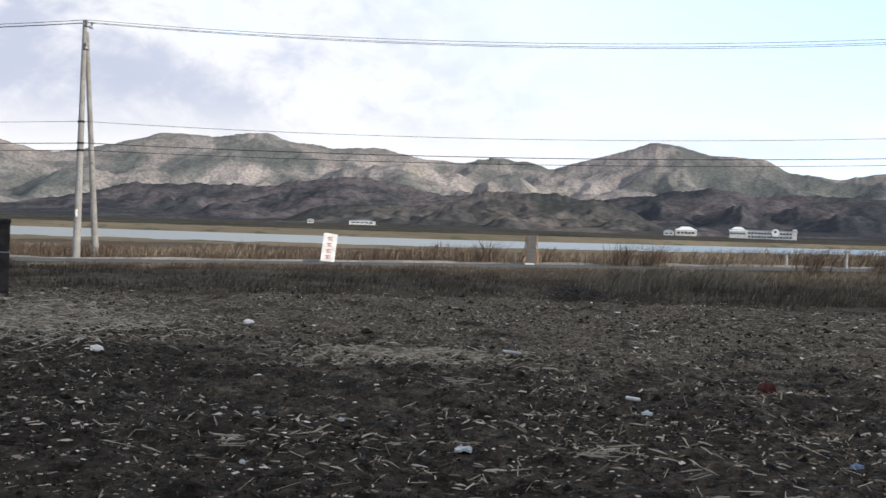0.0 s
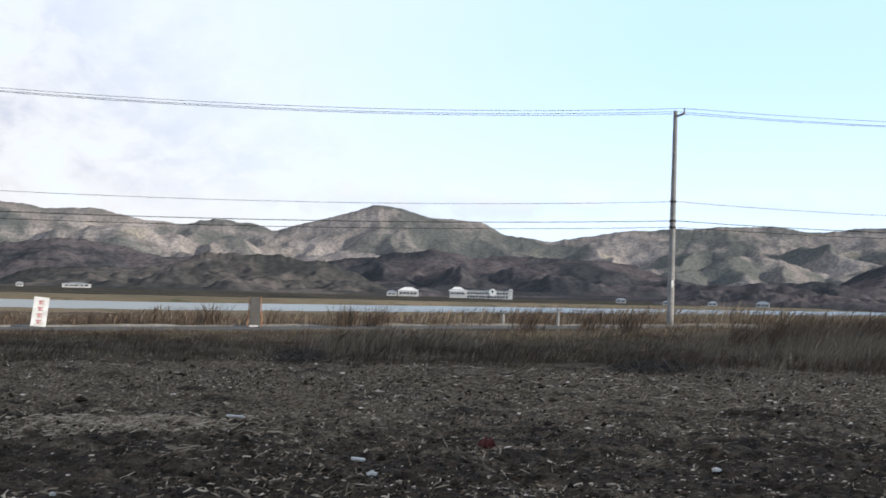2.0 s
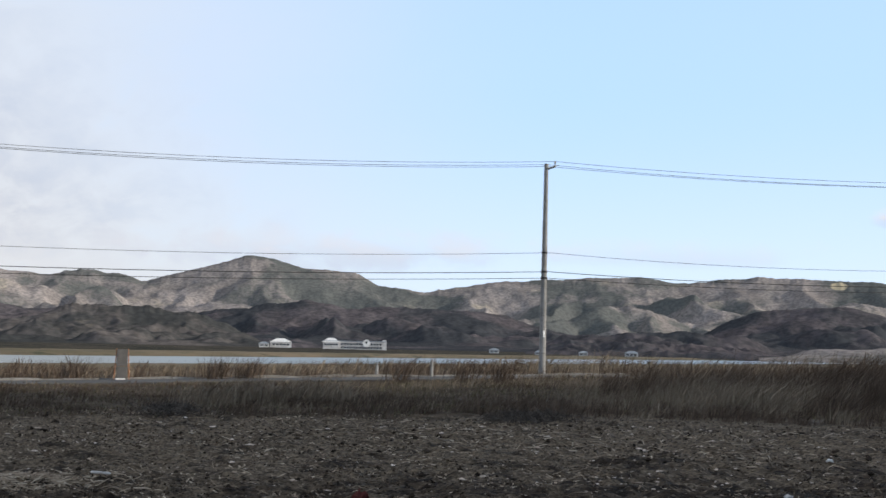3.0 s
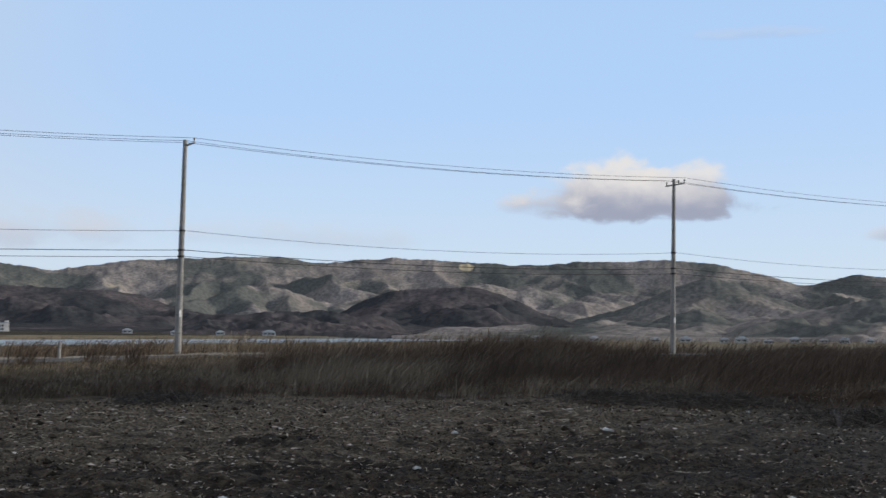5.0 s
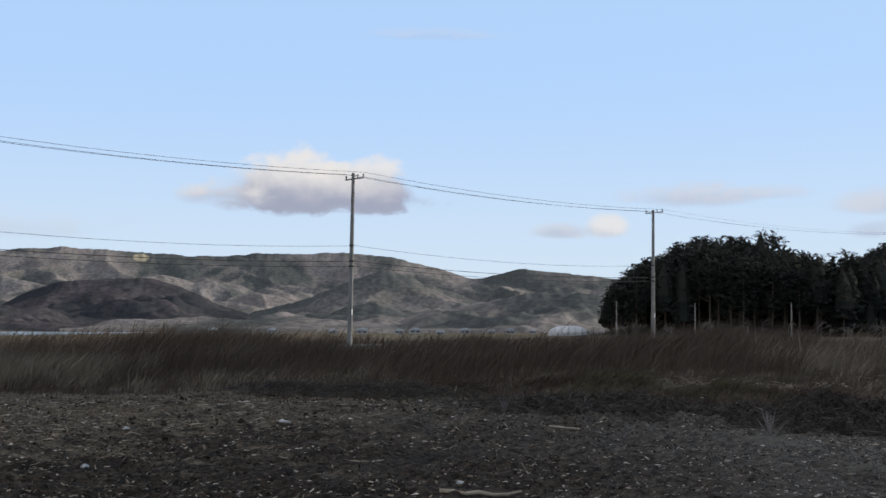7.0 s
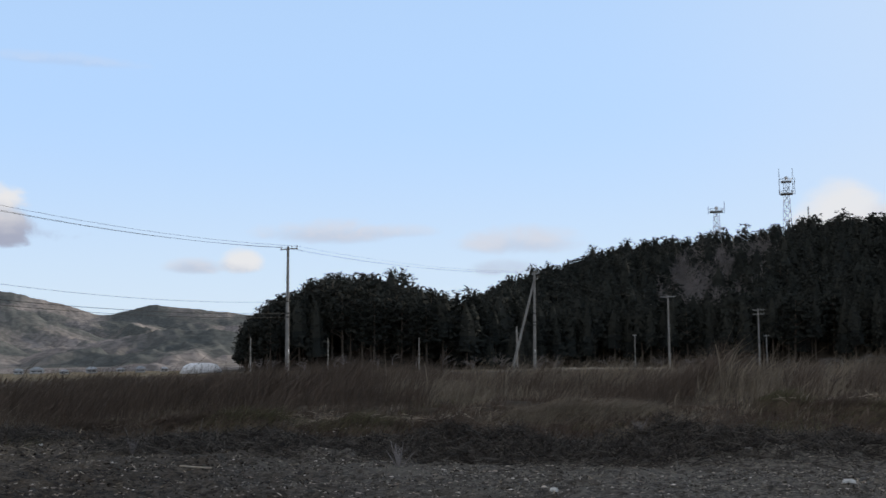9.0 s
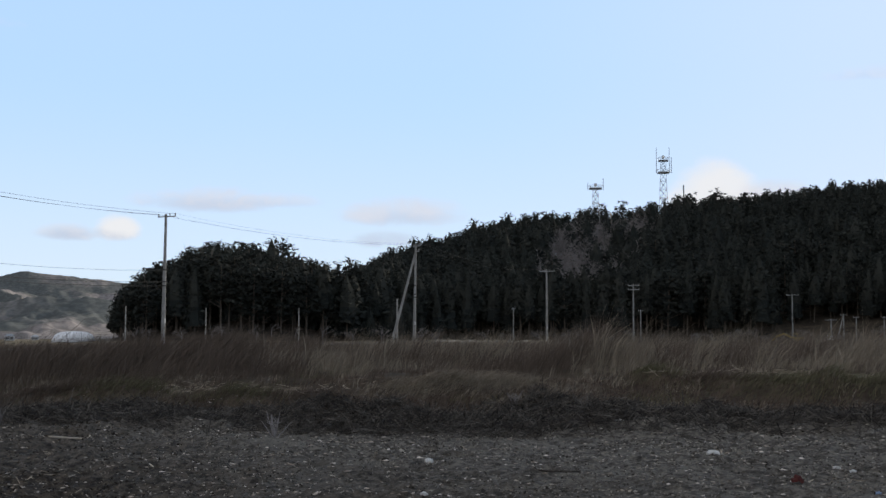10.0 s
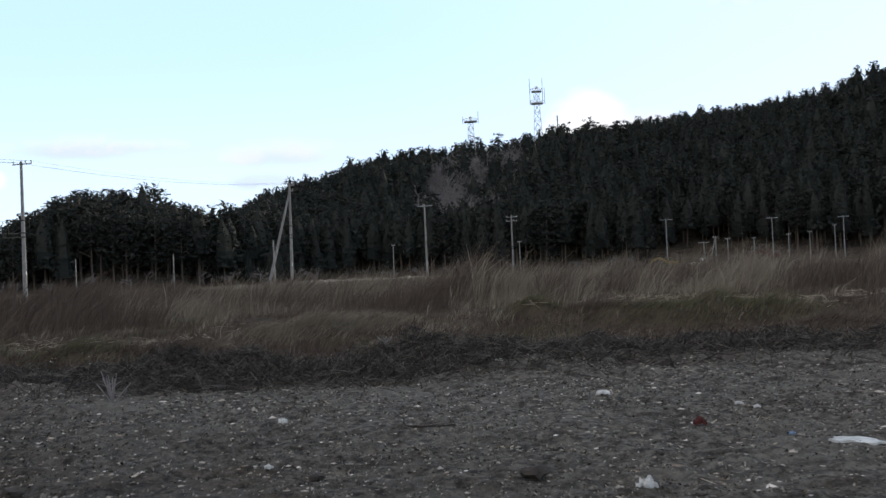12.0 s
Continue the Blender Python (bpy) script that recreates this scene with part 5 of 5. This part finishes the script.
def scattered_tufts():
    """Many small separate tufts in front of the reeds, so that the bank thins out towards the field."""
    for b0, b1, r0, r1, tufts, mat, tall, label in (
        (44, 104, 26.0, 34.5, 230, "reed", 0.24, "loose brown grass tufts on the bank"),
        (44, 104, 27.0, 35.0, 90, "pale_reed", 0.26, "loose straw-coloured grass tufts on the bank"),
        (12, 46, 29.0, 36.0, 130, "reed", 0.40, "loose brown grass tufts before the reeds"),
        (26, 46, 30.0, 36.0, 40, "pale_reed", 0.55, "loose straw-coloured tufts before the reeds"),
        (-24, 14, 27.0, 47.0, 160, "reed", 0.30, "low dark tufts on the verge"),
        (-24, 20, 54.0, 66.0, 110, "reed", 0.75, "dark dead weeds beyond the kerb"),
    ):
        _, _, cx, cy = scatter(tufts, b0, b1, r0, r1)
        n = 70
        spread = RNG.uniform(0.12, 0.5, tufts)
        x = (cx[:, None] + RNG.normal(0, 1, (tufts, n)) * spread[:, None]).ravel()
        y = (cy[:, None] + RNG.normal(0, 1, (tufts, n)) * spread[:, None]).ravel()
        h = (RNG.uniform(0.5, 1.3, tufts)[:, None] * RNG.uniform(0.4, 1.0, (tufts, n))).ravel() * tall
        blades("grass_tufts", x, y, ground_z(x, y), h, RNG.uniform(0.007, 0.018, len(x)), (0.25, -0.25), MAT[mat], label, "grass", 0.08)


reeds()
verge()
scattered_tufts()


def grass_tuft(b, r, h, count, spread, mat, label):
    p = heading(b, r)
    x, y = p.x + RNG.normal(0, spread, count), p.y + RNG.normal(0, spread, count)
    return blades("grass_tuft", x, y, ground_z(x, y), RNG.uniform(0.5, 1.0, count) * h, RNG.uniform(0.012, 0.025, count), (0.3, -0.15), MAT[mat], label, "grass", 0.1)


for b, r in ((9.0, 32.0), (11.3, 33.0), (13.6, 33.5), (33.0, 36.0), (35.5, 36.5)):
    grass_tuft(b, r, 0.9, 420, 0.6, "pale_reed", "pale tuft of tall dead grass")
for b, r in ((8.6, 53.0), (10.2, 53.5), (2.2, 53.5), (17.5, 50), (20.5, 50), (22.4, 49.0)):
    grass_tuft(b, r, 1.3, 160, 0.35, "reed", "dark dead weeds by the kerb")


# ---- straw and brush ----
def mat_of_straw(b, r, wb, wr, count, material, name, label, category, up=0.05, length=0.35, hump=0.0, tilt=0.12):
    """Loose stalks lying over one another on a patch of ground."""
    p = heading(b, r)
    u, v = RNG.normal(0, 0.5, count), RNG.normal(0, 0.5, count)
    t, n = heading(b + 90, 1.0), heading(b, 1.0)
    x = p.x + t.x * u * wb + n.x * v * wr
    y = p.y + t.y * u * wb + n.y * v * wr
    z = ground_z(x, y) + hump * np.exp(-(u * u + v * v)) * RNG.uniform(0.3, 1, count) + RNG.uniform(0.0, up, count)
    a = RNG.uniform(0, math.tau, count)
    ln = RNG.uniform(0.4, 1.2, count) * length
    d = np.stack([np.cos(a) * ln / 2, np.sin(a) * ln / 2, RNG.normal(0, tilt, count) * ln], -1)
    s = np.stack([-np.sin(a), np.cos(a), np.full(count, 0.5)], -1) * RNG.uniform(0.0018, 0.0062, count)[:, None]
    c = np.stack([x, y, z], -1)
    verts = np.stack([c - d - s, c - d + s, c + d + s, c + d - s, c + [0, 0, 0.012]], 1).reshape(-1, 3)
    k = np.arange(count) * 5
    me = mesh_from(name, verts, [np.stack([k, k + 1, k + 4], -1), np.stack([k + 1, k + 2, k + 4], -1), np.stack([k + 2, k + 3, k + 4], -1), np.stack([k + 3, k, k + 4], -1)], material)
    return tagged(new(name, me), label, category, kind="stuff")


mat_of_straw(-20.5, 19.0, 2.6, 3.6, 6500, MAT["straw"], "straw_mat", "mat of pale straw strewn over the soil", "straw", 0.05, 0.22)
mat_of_straw(-1.4, 14.2, 1.3, 0.7, 1700, MAT["straw"], "straw_mat", "small patch of pale straw on dark soil", "straw", 0.06, 0.16)
mat_of_straw(6.0, 8.8, 3.0, 1.4, 260, MAT["straw"], "straw_mat", "thin scatter of broken stalks on soil", "straw", 0.03, 0.15)
mat_of_straw(28.0, 22.0, 9.0, 4.0, 900, MAT["straw"], "straw_mat", "thin scatter of broken stalks on soil", "straw", 0.03, 0.25)
for mb, mr, across, deep, high in MOUNDS:
    n = int((2200 if 73 < mb < 81 else 900) * across * deep) + 500
    p, side, back = heading(mb, mr), heading(mb + 90, 1.0), heading(mb, 1.0)
    u, v = RNG.normal(0, 0.55, n), RNG.normal(0, 0.6, n)
    x, y = p.x + side.x * u * across + back.x * v * deep, p.y + side.y * u * across + back.y * v * deep
    tan = 73 < mb < 81
    green = mb in (86.0, 92.4, 96.2, 61.0, 65.8)
    label = "low hummock of tan flattened straw on the bank" if tan else "low hummock of greenish flattened grass" if green else "low hummock of matted brown grass"
    blades("hummock_grass", x, y, ground_z(x, y), RNG.uniform(0.10, 0.34, n), RNG.uniform(0.006, 0.016, n), (0.5 - 0.7 * u * side.x, -1.3 - 0.7 * u * side.y), MAT["pale_reed" if tan else "short_grass" if green else "reed"], label, "grass")
mat_of_straw(93.0, 33.0, 4.5, 1.6, 900, MAT["straw"], "straw_heap", "flattened pale straw on the bank", "straw heap", 0.06, 0.5, 0.05)
mat_of_straw(62.0, 31.0, 5.5, 1.4, 700, MAT["straw"], "straw_heap", "flattened pale straw on the bank", "straw heap", 0.06, 0.5, 0.04)
for b, r, wb, h, n in ((59.5, 26.5, 2.4, 0.45, 2600), (64.5, 25.5, 1.6, 0.35, 1500), (71.5, 24.0, 2.0, 0.30, 2200), (77.5, 23.5, 2.6, 0.30, 2600), (82.5, 24.0, 2.6, 0.35, 2600), (49.5, 27.8, 2.2, 0.40, 1500), (45.0, 29.5, 1.4, 0.3, 900), (23.6, 27.5, 1.0, 0.22, 700), (6.6, 28.0, 0.7, 0.2, 500), (90.0, 25.5, 3.5, 0.2, 2200), (97.5, 25.0, 3.5, 0.25, 2400)):
    mat_of_straw(b, r - (3.0 if b > 57 else 0.0), wb, 1.5, int(n * 1.3), MAT["brush"], "brush_pile", "low dark pile of uprooted brush and roots", "brush pile", 0.10, 0.36, h * 0.55, 0.28)


def twig_bush(b, r, h, n, mat, label):
    p = stand(b, r)
    p.z = float(ground_z(p.x, p.y))
    bush = thing("dead_shrub", p, label, "shrub")
    for k in range(n):
        a = RNG.uniform(0, math.tau)
        out = Vector((math.cos(a), math.sin(a), 0)) * RNG.uniform(0.15, 0.6) * h
        tip = out + Vector((0, 0, RNG.uniform(0.5, 1.0) * h))
        bm = rod(bmesh.new(), (0, 0, -0.03), tip, 0.012, 0.005, 5)
        rod(bm, tip * 0.6, tip * 0.6 + Vector((out.y, -out.x, h * 0.3)) * 0.6, 0.007, 0.003, 4)
        part("stem", bm, MAT[mat], bush)


twig_bush(74.2, 24.0, 0.5, 7, "dark_wood", "small dark leafless shrub on the field edge")
twig_bush(68.0, 19.0, 0.45, 9, "bare", "pale dead weed stalks on the gravel")
twig_bush(55.5, 22.5, 0.35, 6, "bare", "pale dead weed stalks on the gravel")
twig_bush(79.5, 21.5, 0.35, 7, "bare", "pale dead weed stalks on the gravel")


# ---- what lies on the field ----
def shard_field():
    """Stones, chips and clods over the whole field."""
    for name, count, lo, hi, mat, label, flat, b0, b1, r1 in (
        ("chips", 15000, 0.006, 0.028, "shards", "pale chips and broken shells scattered on the soil", 0.35, -24, 104, 27),
        ("pebbles", 26000, 0.005, 0.018, "gravel", "grey-brown pebbles strewn over the sandy ground", 0.75, 54, 104, 27),
        ("clods", 26000, 0.006, 0.023, "clods", "dark clods of turned soil", 0.85, -24, 62, 28),
    ):
        u = RNG.uniform(0, 1, count)
        r = 6.3 * (r1 / 6.3) ** (u ** 0.75)
        b = RNG.uniform(b0, b1, count)
        x, y = r * np.sin(np.radians(b)), r * np.cos(np.radians(b))
        if name == "chips":
            k = fbm(x / 1.8, y / 1.8, 3, 31.0) + RNG.normal(0, 0.12, count) > -0.06 - 0.14 * (b > 60)
            x, y, r = x[k], y[k], r[k]
        else:
            k = fbm(x / 2.3, y / 2.3, 3, 33.0) + RNG.normal(0, 0.09, count) > -0.03
            x, y, r = x[k], y[k], r[k]
        n = len(x)
        size = RNG.uniform(lo, hi, n) * RNG.uniform(0.5, 1.0, n) * (0.6 + r / 25) * (1 + 1.2 * (RNG.uniform(0, 1, n) < 0.06))
        octa = np.array([[1, 0, 0], [0, 1, 0], [-1, 0, 0], [0, -1, 0], [0, 0, 1], [0, 0, -1.0]])
        v = octa[None] * size[:, None, None] * RNG.uniform(0.5, 1.3, (n, 6, 3))
        v[:, :, 2] *= flat
        a = RNG.uniform(0, math.tau, n)
        c, s = np.cos(a)[:, None], np.sin(a)[:, None]
        v = np.stack([v[:, :, 0] * c * 1.5 - v[:, :, 1] * s, v[:, :, 0] * s * 1.5 + v[:, :, 1] * c, v[:, :, 2]], -1)
        v = v + np.stack([x, y, ground_z(x, y) + size * flat * 0.3], -1)[:, None, :]
        f = np.array([[0, 1, 4], [1, 2, 4], [2, 3, 4], [3, 0, 4], [1, 0, 5], [2, 1, 5], [3, 2, 5], [0, 3, 5]])
        faces = (f[None] + (np.arange(n) * 6)[:, None, None]).reshape(-1, 3)
        tagged(new(name, mesh_from(name, v.reshape(-1, 3), faces, MAT[mat])), label, "debris", kind="stuff")
    # broken reed stalks and bark strips in drifts over the whole field
    for name, count, lo, hi, thin, thick, bar, seed, label in (
        ("loose_stalks", 26000, 0.03, 0.17, 0.0016, 0.0042, 0.05, 35.0, "broken pale stalks lying on the soil"),
        ("bark_strips", 20000, 0.02, 0.07, 0.004, 0.010, 0.02, 38.0, "short strips of pale reed and bark in drifts"),
    ):
        u = RNG.uniform(0, 1, count)
        r = 6.3 * (29 / 6.3) ** (u ** 0.7)
        b = RNG.uniform(-24, 104, count)
        x, y = r * np.sin(np.radians(b)), r * np.cos(np.radians(b))
        drift = fbm(x / 1.1, y / 1.1, 4, seed, 0.6) + RNG.normal(0, 0.06, count)
        k = drift > bar - 0.08 * ramp(r, 9, 17) + 0.11 * ramp(b, 22, 32) + 0.16 * ramp(b, 54, 66) + 0.07 * (b < -3) * ramp(14 - r, 0, 3)
        x, y, r = x[k], y[k], r[k]
        n = len(x)
        a, ln = RNG.uniform(0, math.tau, n), RNG.uniform(lo, hi, n) * RNG.uniform(0.5, 1.2, n)
        d = np.stack([np.cos(a) * ln / 2, np.sin(a) * ln / 2, RNG.normal(0, 0.16, n) * ln], -1)
        s = np.stack([-np.sin(a), np.cos(a), RNG.uniform(0.2, 0.9, n)], -1) * (RNG.uniform(thin, thick, n) * (0.6 + r / 30))[:, None]
        c = np.stack([x, y, ground_z(x, y) + 0.015], -1)
        verts = np.stack([c - d - s, c - d + s, c + d + s, c + d - s], 1).reshape(-1, 3)
        k = np.arange(n) * 4
        tagged(new(name, mesh_from(name, verts, np.stack([k, k + 1, k + 2, k + 3], -1), MAT["straw"])), label, "straw", kind="stuff")


def flake_field():
    """Fine litter: small flakes of bark, leaf and straw at every tilt, and gravel grains in the east."""
    for name, count, b0, b1, mat, lo, hi, label in (
        ("litter_flakes", 90000, -25, 70, "flakes", 0.004, 0.014, "fine brown litter of bark and straw flakes on soil"),
        ("gravel_grains", 70000, 42, 105, "gravel", 0.004, 0.015, "fine grey-brown gravel grains over the sandy ground"),
    ):
        b = RNG.uniform(b0, b1, count)
        u = RNG.uniform(0, 1, count)
        r = 6.3 * (29 / 6.3) ** (u ** 0.7)
        x, y = r * np.sin(np.radians(b)), r * np.cos(np.radians(b))
        dens = fbm(x / 1.4, y / 1.4, 4, 51.0) + RNG.normal(0, 0.10, count) + 0.10
        fade = ramp(b, 54, 74) if mat == "gravel" else 1 - ramp(b, 56, 76)
        k = (dens > 0) & (RNG.uniform(0, 1, count) < fade)
        x, y, r = x[k], y[k], r[k]
        n = len(x)
        size = RNG.uniform(lo, hi, n) * (0.7 + r / 28)
        e1 = RNG.normal(0, 1, (n, 3))
        e1 /= np.linalg.norm(e1, axis=1)[:, None]
        e2 = np.cross(e1, RNG.normal(0, 1, (n, 3)))
        e2 /= np.linalg.norm(e2, axis=1)[:, None]
        e1, e2 = e1 * (size * RNG.uniform(0.7, 1.9, n))[:, None], e2 * (size * RNG.uniform(0.4, 0.9, n))[:, None]
        c = np.stack([x, y, ground_z(x, y) + size * 0.5], -1)
        verts = np.stack([c - e1, c - e2, c + e1, c + e2 * 0.8], 1).reshape(-1, 3)
        q = np.arange(n) * 4
        tagged(new(name, mesh_from(name, verts, np.stack([q, q + 1, q + 2, q + 3], -1), MAT[mat])), label, "litter", kind="stuff")


shard_field()
flake_field()


def crumpled(bm, lx, ly, lz, seed, cells=5):
    """A rumpled sheet with some thickness."""
    rng = random.Random(seed)
    top, low = [], []
    for i in range(cells + 1):
        for j in range(cells + 1):
            x, y = (i / cells - 0.5) * lx * rng.uniform(0.6, 1.15), (j / cells - 0.5) * ly * rng.uniform(0.6, 1.15)
            z = lz * (0.45 + 0.7 * noise.noise(Vector((i * 0.75, j * 0.75, seed * 3.1)))) * (1 - 0.9 * (abs(i / cells - 0.5) + abs(j / cells - 0.5))) + lz * rng.uniform(0, 0.12)
            z = max(z, 0.004)
            top.append(bm.verts.new((x, y, z + 0.012)))
            low.append(bm.verts.new((x, y, z - 0.004 - lz * 0.1)))
    c = cells + 1
    for i in range(cells):
        for j in range(cells):
            q = [i * c + j, (i + 1) * c + j, (i + 1) * c + j + 1, i * c + j + 1]
            bm.faces.new([top[k] for k in q])
            bm.faces.new([low[k] for k in reversed(q)])
    rim = [i * c for i in range(c)] + [cells * c + j for j in range(1, c)] + [i * c + cells for i in range(cells - 1, -1, -1)] + [j for j in range(cells - 1, 0, -1)]
    for k in range(len(rim)):
        a, b = rim[k], rim[(k + 1) % len(rim)]
        bm.faces.new((top[b], top[a], low[a], low[b]))
    return bm


def bent_stick(bm, length, r, seed, sag=0.12, kinks=6):
    rng = random.Random(seed)
    pts = []
    for k in range(kinks + 1):
        u = k / kinks - 0.5
        pts.append(Vector((u * length, sag * length * (4 * u * u) * (1 if seed % 2 else -1) + rng.uniform(-1, 1) * r, r * 0.8 + abs(rng.gauss(0, 1)) * r * 0.5)))
    rings = []
    for k, q in enumerate(pts):
        g = r * (1.0 - 0.5 * k / kinks) * rng.uniform(0.85, 1.15)
        rings.append([bm.verts.new(q + Vector((0, math.cos(a) * g, math.sin(a) * g))) for a in (math.tau * j / 7 for j in range(7))])
    for p0, p1 in zip(rings, rings[1:]):
        for j in range(7):
            bm.faces.new((p0[j], p0[(j + 1) % 7], p1[(j + 1) % 7], p1[j]))
    bm.faces.new(rings[0][::-1])
    bm.faces.new(rings[-1])
    return bm


STREWN = [
    ("lump", -9.2, 18.1, 0.22),
    ("stone", -16.2, 13.9, 0.19),
    ("slat", 3.6, 14.3, 0.22),
    ("scrap", 7.7, 12.6, 0.08),
    ("rag_red", 15.7, 12.8, 0.16),
    ("scrap", 1.4, 8.6, 0.16),
    ("scrap", -8.7, 10.2, 0.08),
    ("scrap", -9.3, 7.8, 0.05),
    ("scrap", -4.6, 9.4, 0.06),
    ("slat", 9.5, 10.7, 0.13),
    ("scrap", 10.2, 10.4, 0.11),
    ("scrap", 26.6, 11.7, 0.11),
    ("scrap_blue", 19.8, 8.7, 0.10),
    ("scrap", 29.7, 8.7, 0.11),
    ("scrap", 23.7, 9.5, 0.08),
    ("stalks", 8.4, 8.4, 0.48),
    ("stalks", 1.1, 11.8, 0.51),
    ("stalks", 17.5, 7.6, 0.22),
    ("stalks", -10.1, 8.5, 0.25),
    ("branch", 48.7, 14.6, 0.74),
    ("slat_wood", 58.4, 18.9, 0.49),
    ("branch_white", 54.3, 11.7, 0.82),
    ("scrap", 35.8, 14.0, 0.09),
    ("scrap", 37.6, 19.3, 0.13),
    ("scrap_blue", 40.5, 20.0, 0.10),
    ("scrap", 53.4, 12.1, 0.09),
    ("scrap", 51.4, 26.7, 0.21),
    ("scrap", 44.9, 20.7, 0.26),
    ("bag", 75.4, 15.2, 0.10),
    ("stick_dark", 81.6, 14.2, 0.55),
    ("scrap", 88.9, 16.0, 0.19),
    ("sheet", 98.5, 12.6, 0.47),
    ("bag", 90.3, 10.7, 0.14),
    ("rag_red", 92.7, 13.6, 0.13),
    ("scrap_blue", 96.2, 13.0, 0.07),
    ("lump_dark", 85.9, 11.2, 0.27),
    ("sheet", 70.1, 10.7, 0.32),
    ("slat", 74.9, 10.3, 0.11),
    ("lump_dark", 65.5, 11.7, 0.22),
    ("lump_dark", 77.2, 11.5, 0.15),
    ("scrap", 84.5, 20.3, 0.17),
    ("scrap", 94.4, 15.4, 0.10),
    ("scrap", 95.1, 15.2, 0.09),
    ("scrap", 75.2, 12.1, 0.09),
    ("lump_dark", 90.7, 9.7, 0.16),
    ("lump_dark", 78.7, 12.2, 0.06),
]
KINDS = {
    "scrap": ("white_scrap", "plastic", "small crumpled scrap of white plastic on the soil", "scrap"),
    "scrap_blue": ("blue_scrap", "blue", "small crumpled scrap of blue plastic on the soil", "scrap"),
    "rag_red": ("red_lump", "rust", "dark red crumpled lump lying on the soil", "scrap"),
    "bag": ("plastic_bag", "plastic", "white crumpled plastic bag caught on the gravel", "bag"),
    "sheet": ("torn_sheet", "plastic", "torn white plastic sheet lying flat on gravel", "sheet"),
    "lump": ("pale_stone", "shards", "pale rounded stone lying on the soil", "stone"),
    "stone": ("pale_stone", "shards", "pale rounded stone lying on the soil", "stone"),
    "lump_dark": ("dark_lump", "dark_wood", "dark piece of rotten wood on the gravel", "wood"),
    "slat": ("broken_board", "plastic", "short broken white board on the soil", "board"),
    "slat_wood": ("broken_board", "pale_wood", "bleached length of broken board on the gravel", "board"),
    "branch": ("branch", "pale_wood", "long thin bleached branch lying on the gravel", "branch"),
    "branch_white": ("driftwood", "pale_wood", "crooked bleached driftwood branch on the gravel", "branch"),
    "stick_dark": ("dark_branch", "dark_wood", "dark crooked stick lying on the gravel", "branch"),
    "stalks": ("stalk_bundle", "straw", "loose bundle of long pale stalks", "stalks"),
}
for i, (kind, b, r, length) in enumerate(STREWN):
    length *= 0.8 if kind.startswith("scrap") else 1.0
    name, mat, label, cat = KINDS[kind]
    p = heading(b, r)
    p.z = float(ground_z(p.x, p.y)) + 0.01
    bm = bmesh.new()
    turn = -b + random.Random(i).uniform(-35, 35)
    if kind in ("scrap", "scrap_blue", "sheet"):
        crumpled(bm, length, length * (0.6 if kind == "sheet" else 0.7), length * (0.55 if kind != "sheet" else 0.10), i)
    elif kind in ("bag", "rag_red"):
        crumpled(bm, length, length * 0.8, length * 0.9, i, 7)
    elif kind in ("lump", "stone", "lump_dark"):
        bmesh.ops.create_icosphere(bm, subdivisions=2, radius=length / 2)
        for v in bm.verts:
            v.co *= 0.8 + 0.4 * noise.noise(v.co * 9 / length + Vector((i, 0, 0)))
            v.co.z *= 0.5
            v.co.z += length * 0.12
    elif kind in ("slat", "slat_wood"):
        box(bm, (length, 0.06, 0.025), (0, 0, 0.03), Matrix.Rotation(radians(6), 4, "Y"), 0.006)
    elif kind == "stalks":
        bm.free()
        bundle = thing(name, p, label, cat, "litter on the field", turn=-b)
        for k in range(9):
            rg = random.Random(i * 31 + k)
            c = Vector((rg.uniform(-0.3, 0.3) * length, rg.uniform(-0.25, 0.25), 0.03))
            a = rg.gauss(0, 0.6)
            d = Vector((math.cos(a), math.sin(a), rg.gauss(0, 0.12))) * length * rg.uniform(0.15, 0.4)
            part("stalk", rod(bmesh.new(), c - d, c + d, 0.005, 0.003, 5), MAT[mat], bundle)
        continue
    elif kind == "branch_white":
        bent_stick(bm, length, 0.028, i, 0.2)
        bmesh.ops.translate(bm, vec=(0, 0, 0.03), verts=bm.verts)
    else:
        bent_stick(bm, length, 0.014, i, 0.22 if kind == "branch" else 0.10)
    if kind in ("branch", "branch_white", "slat_wood", "stick_dark", "slat"):
        turn = -b + random.Random(i).uniform(-10, 10)
    me = bpy.data.meshes.new(name)
    bm.normal_update()
    bm.to_mesh(me)
    bm.free()
    me.materials.append(MAT[mat])
    o = new(name, me)
    o.matrix_basis = Matrix.Translation(p) @ pose(0, 0, 0, 0, 0, turn)
    tagged(o, label, cat, "litter on the field")
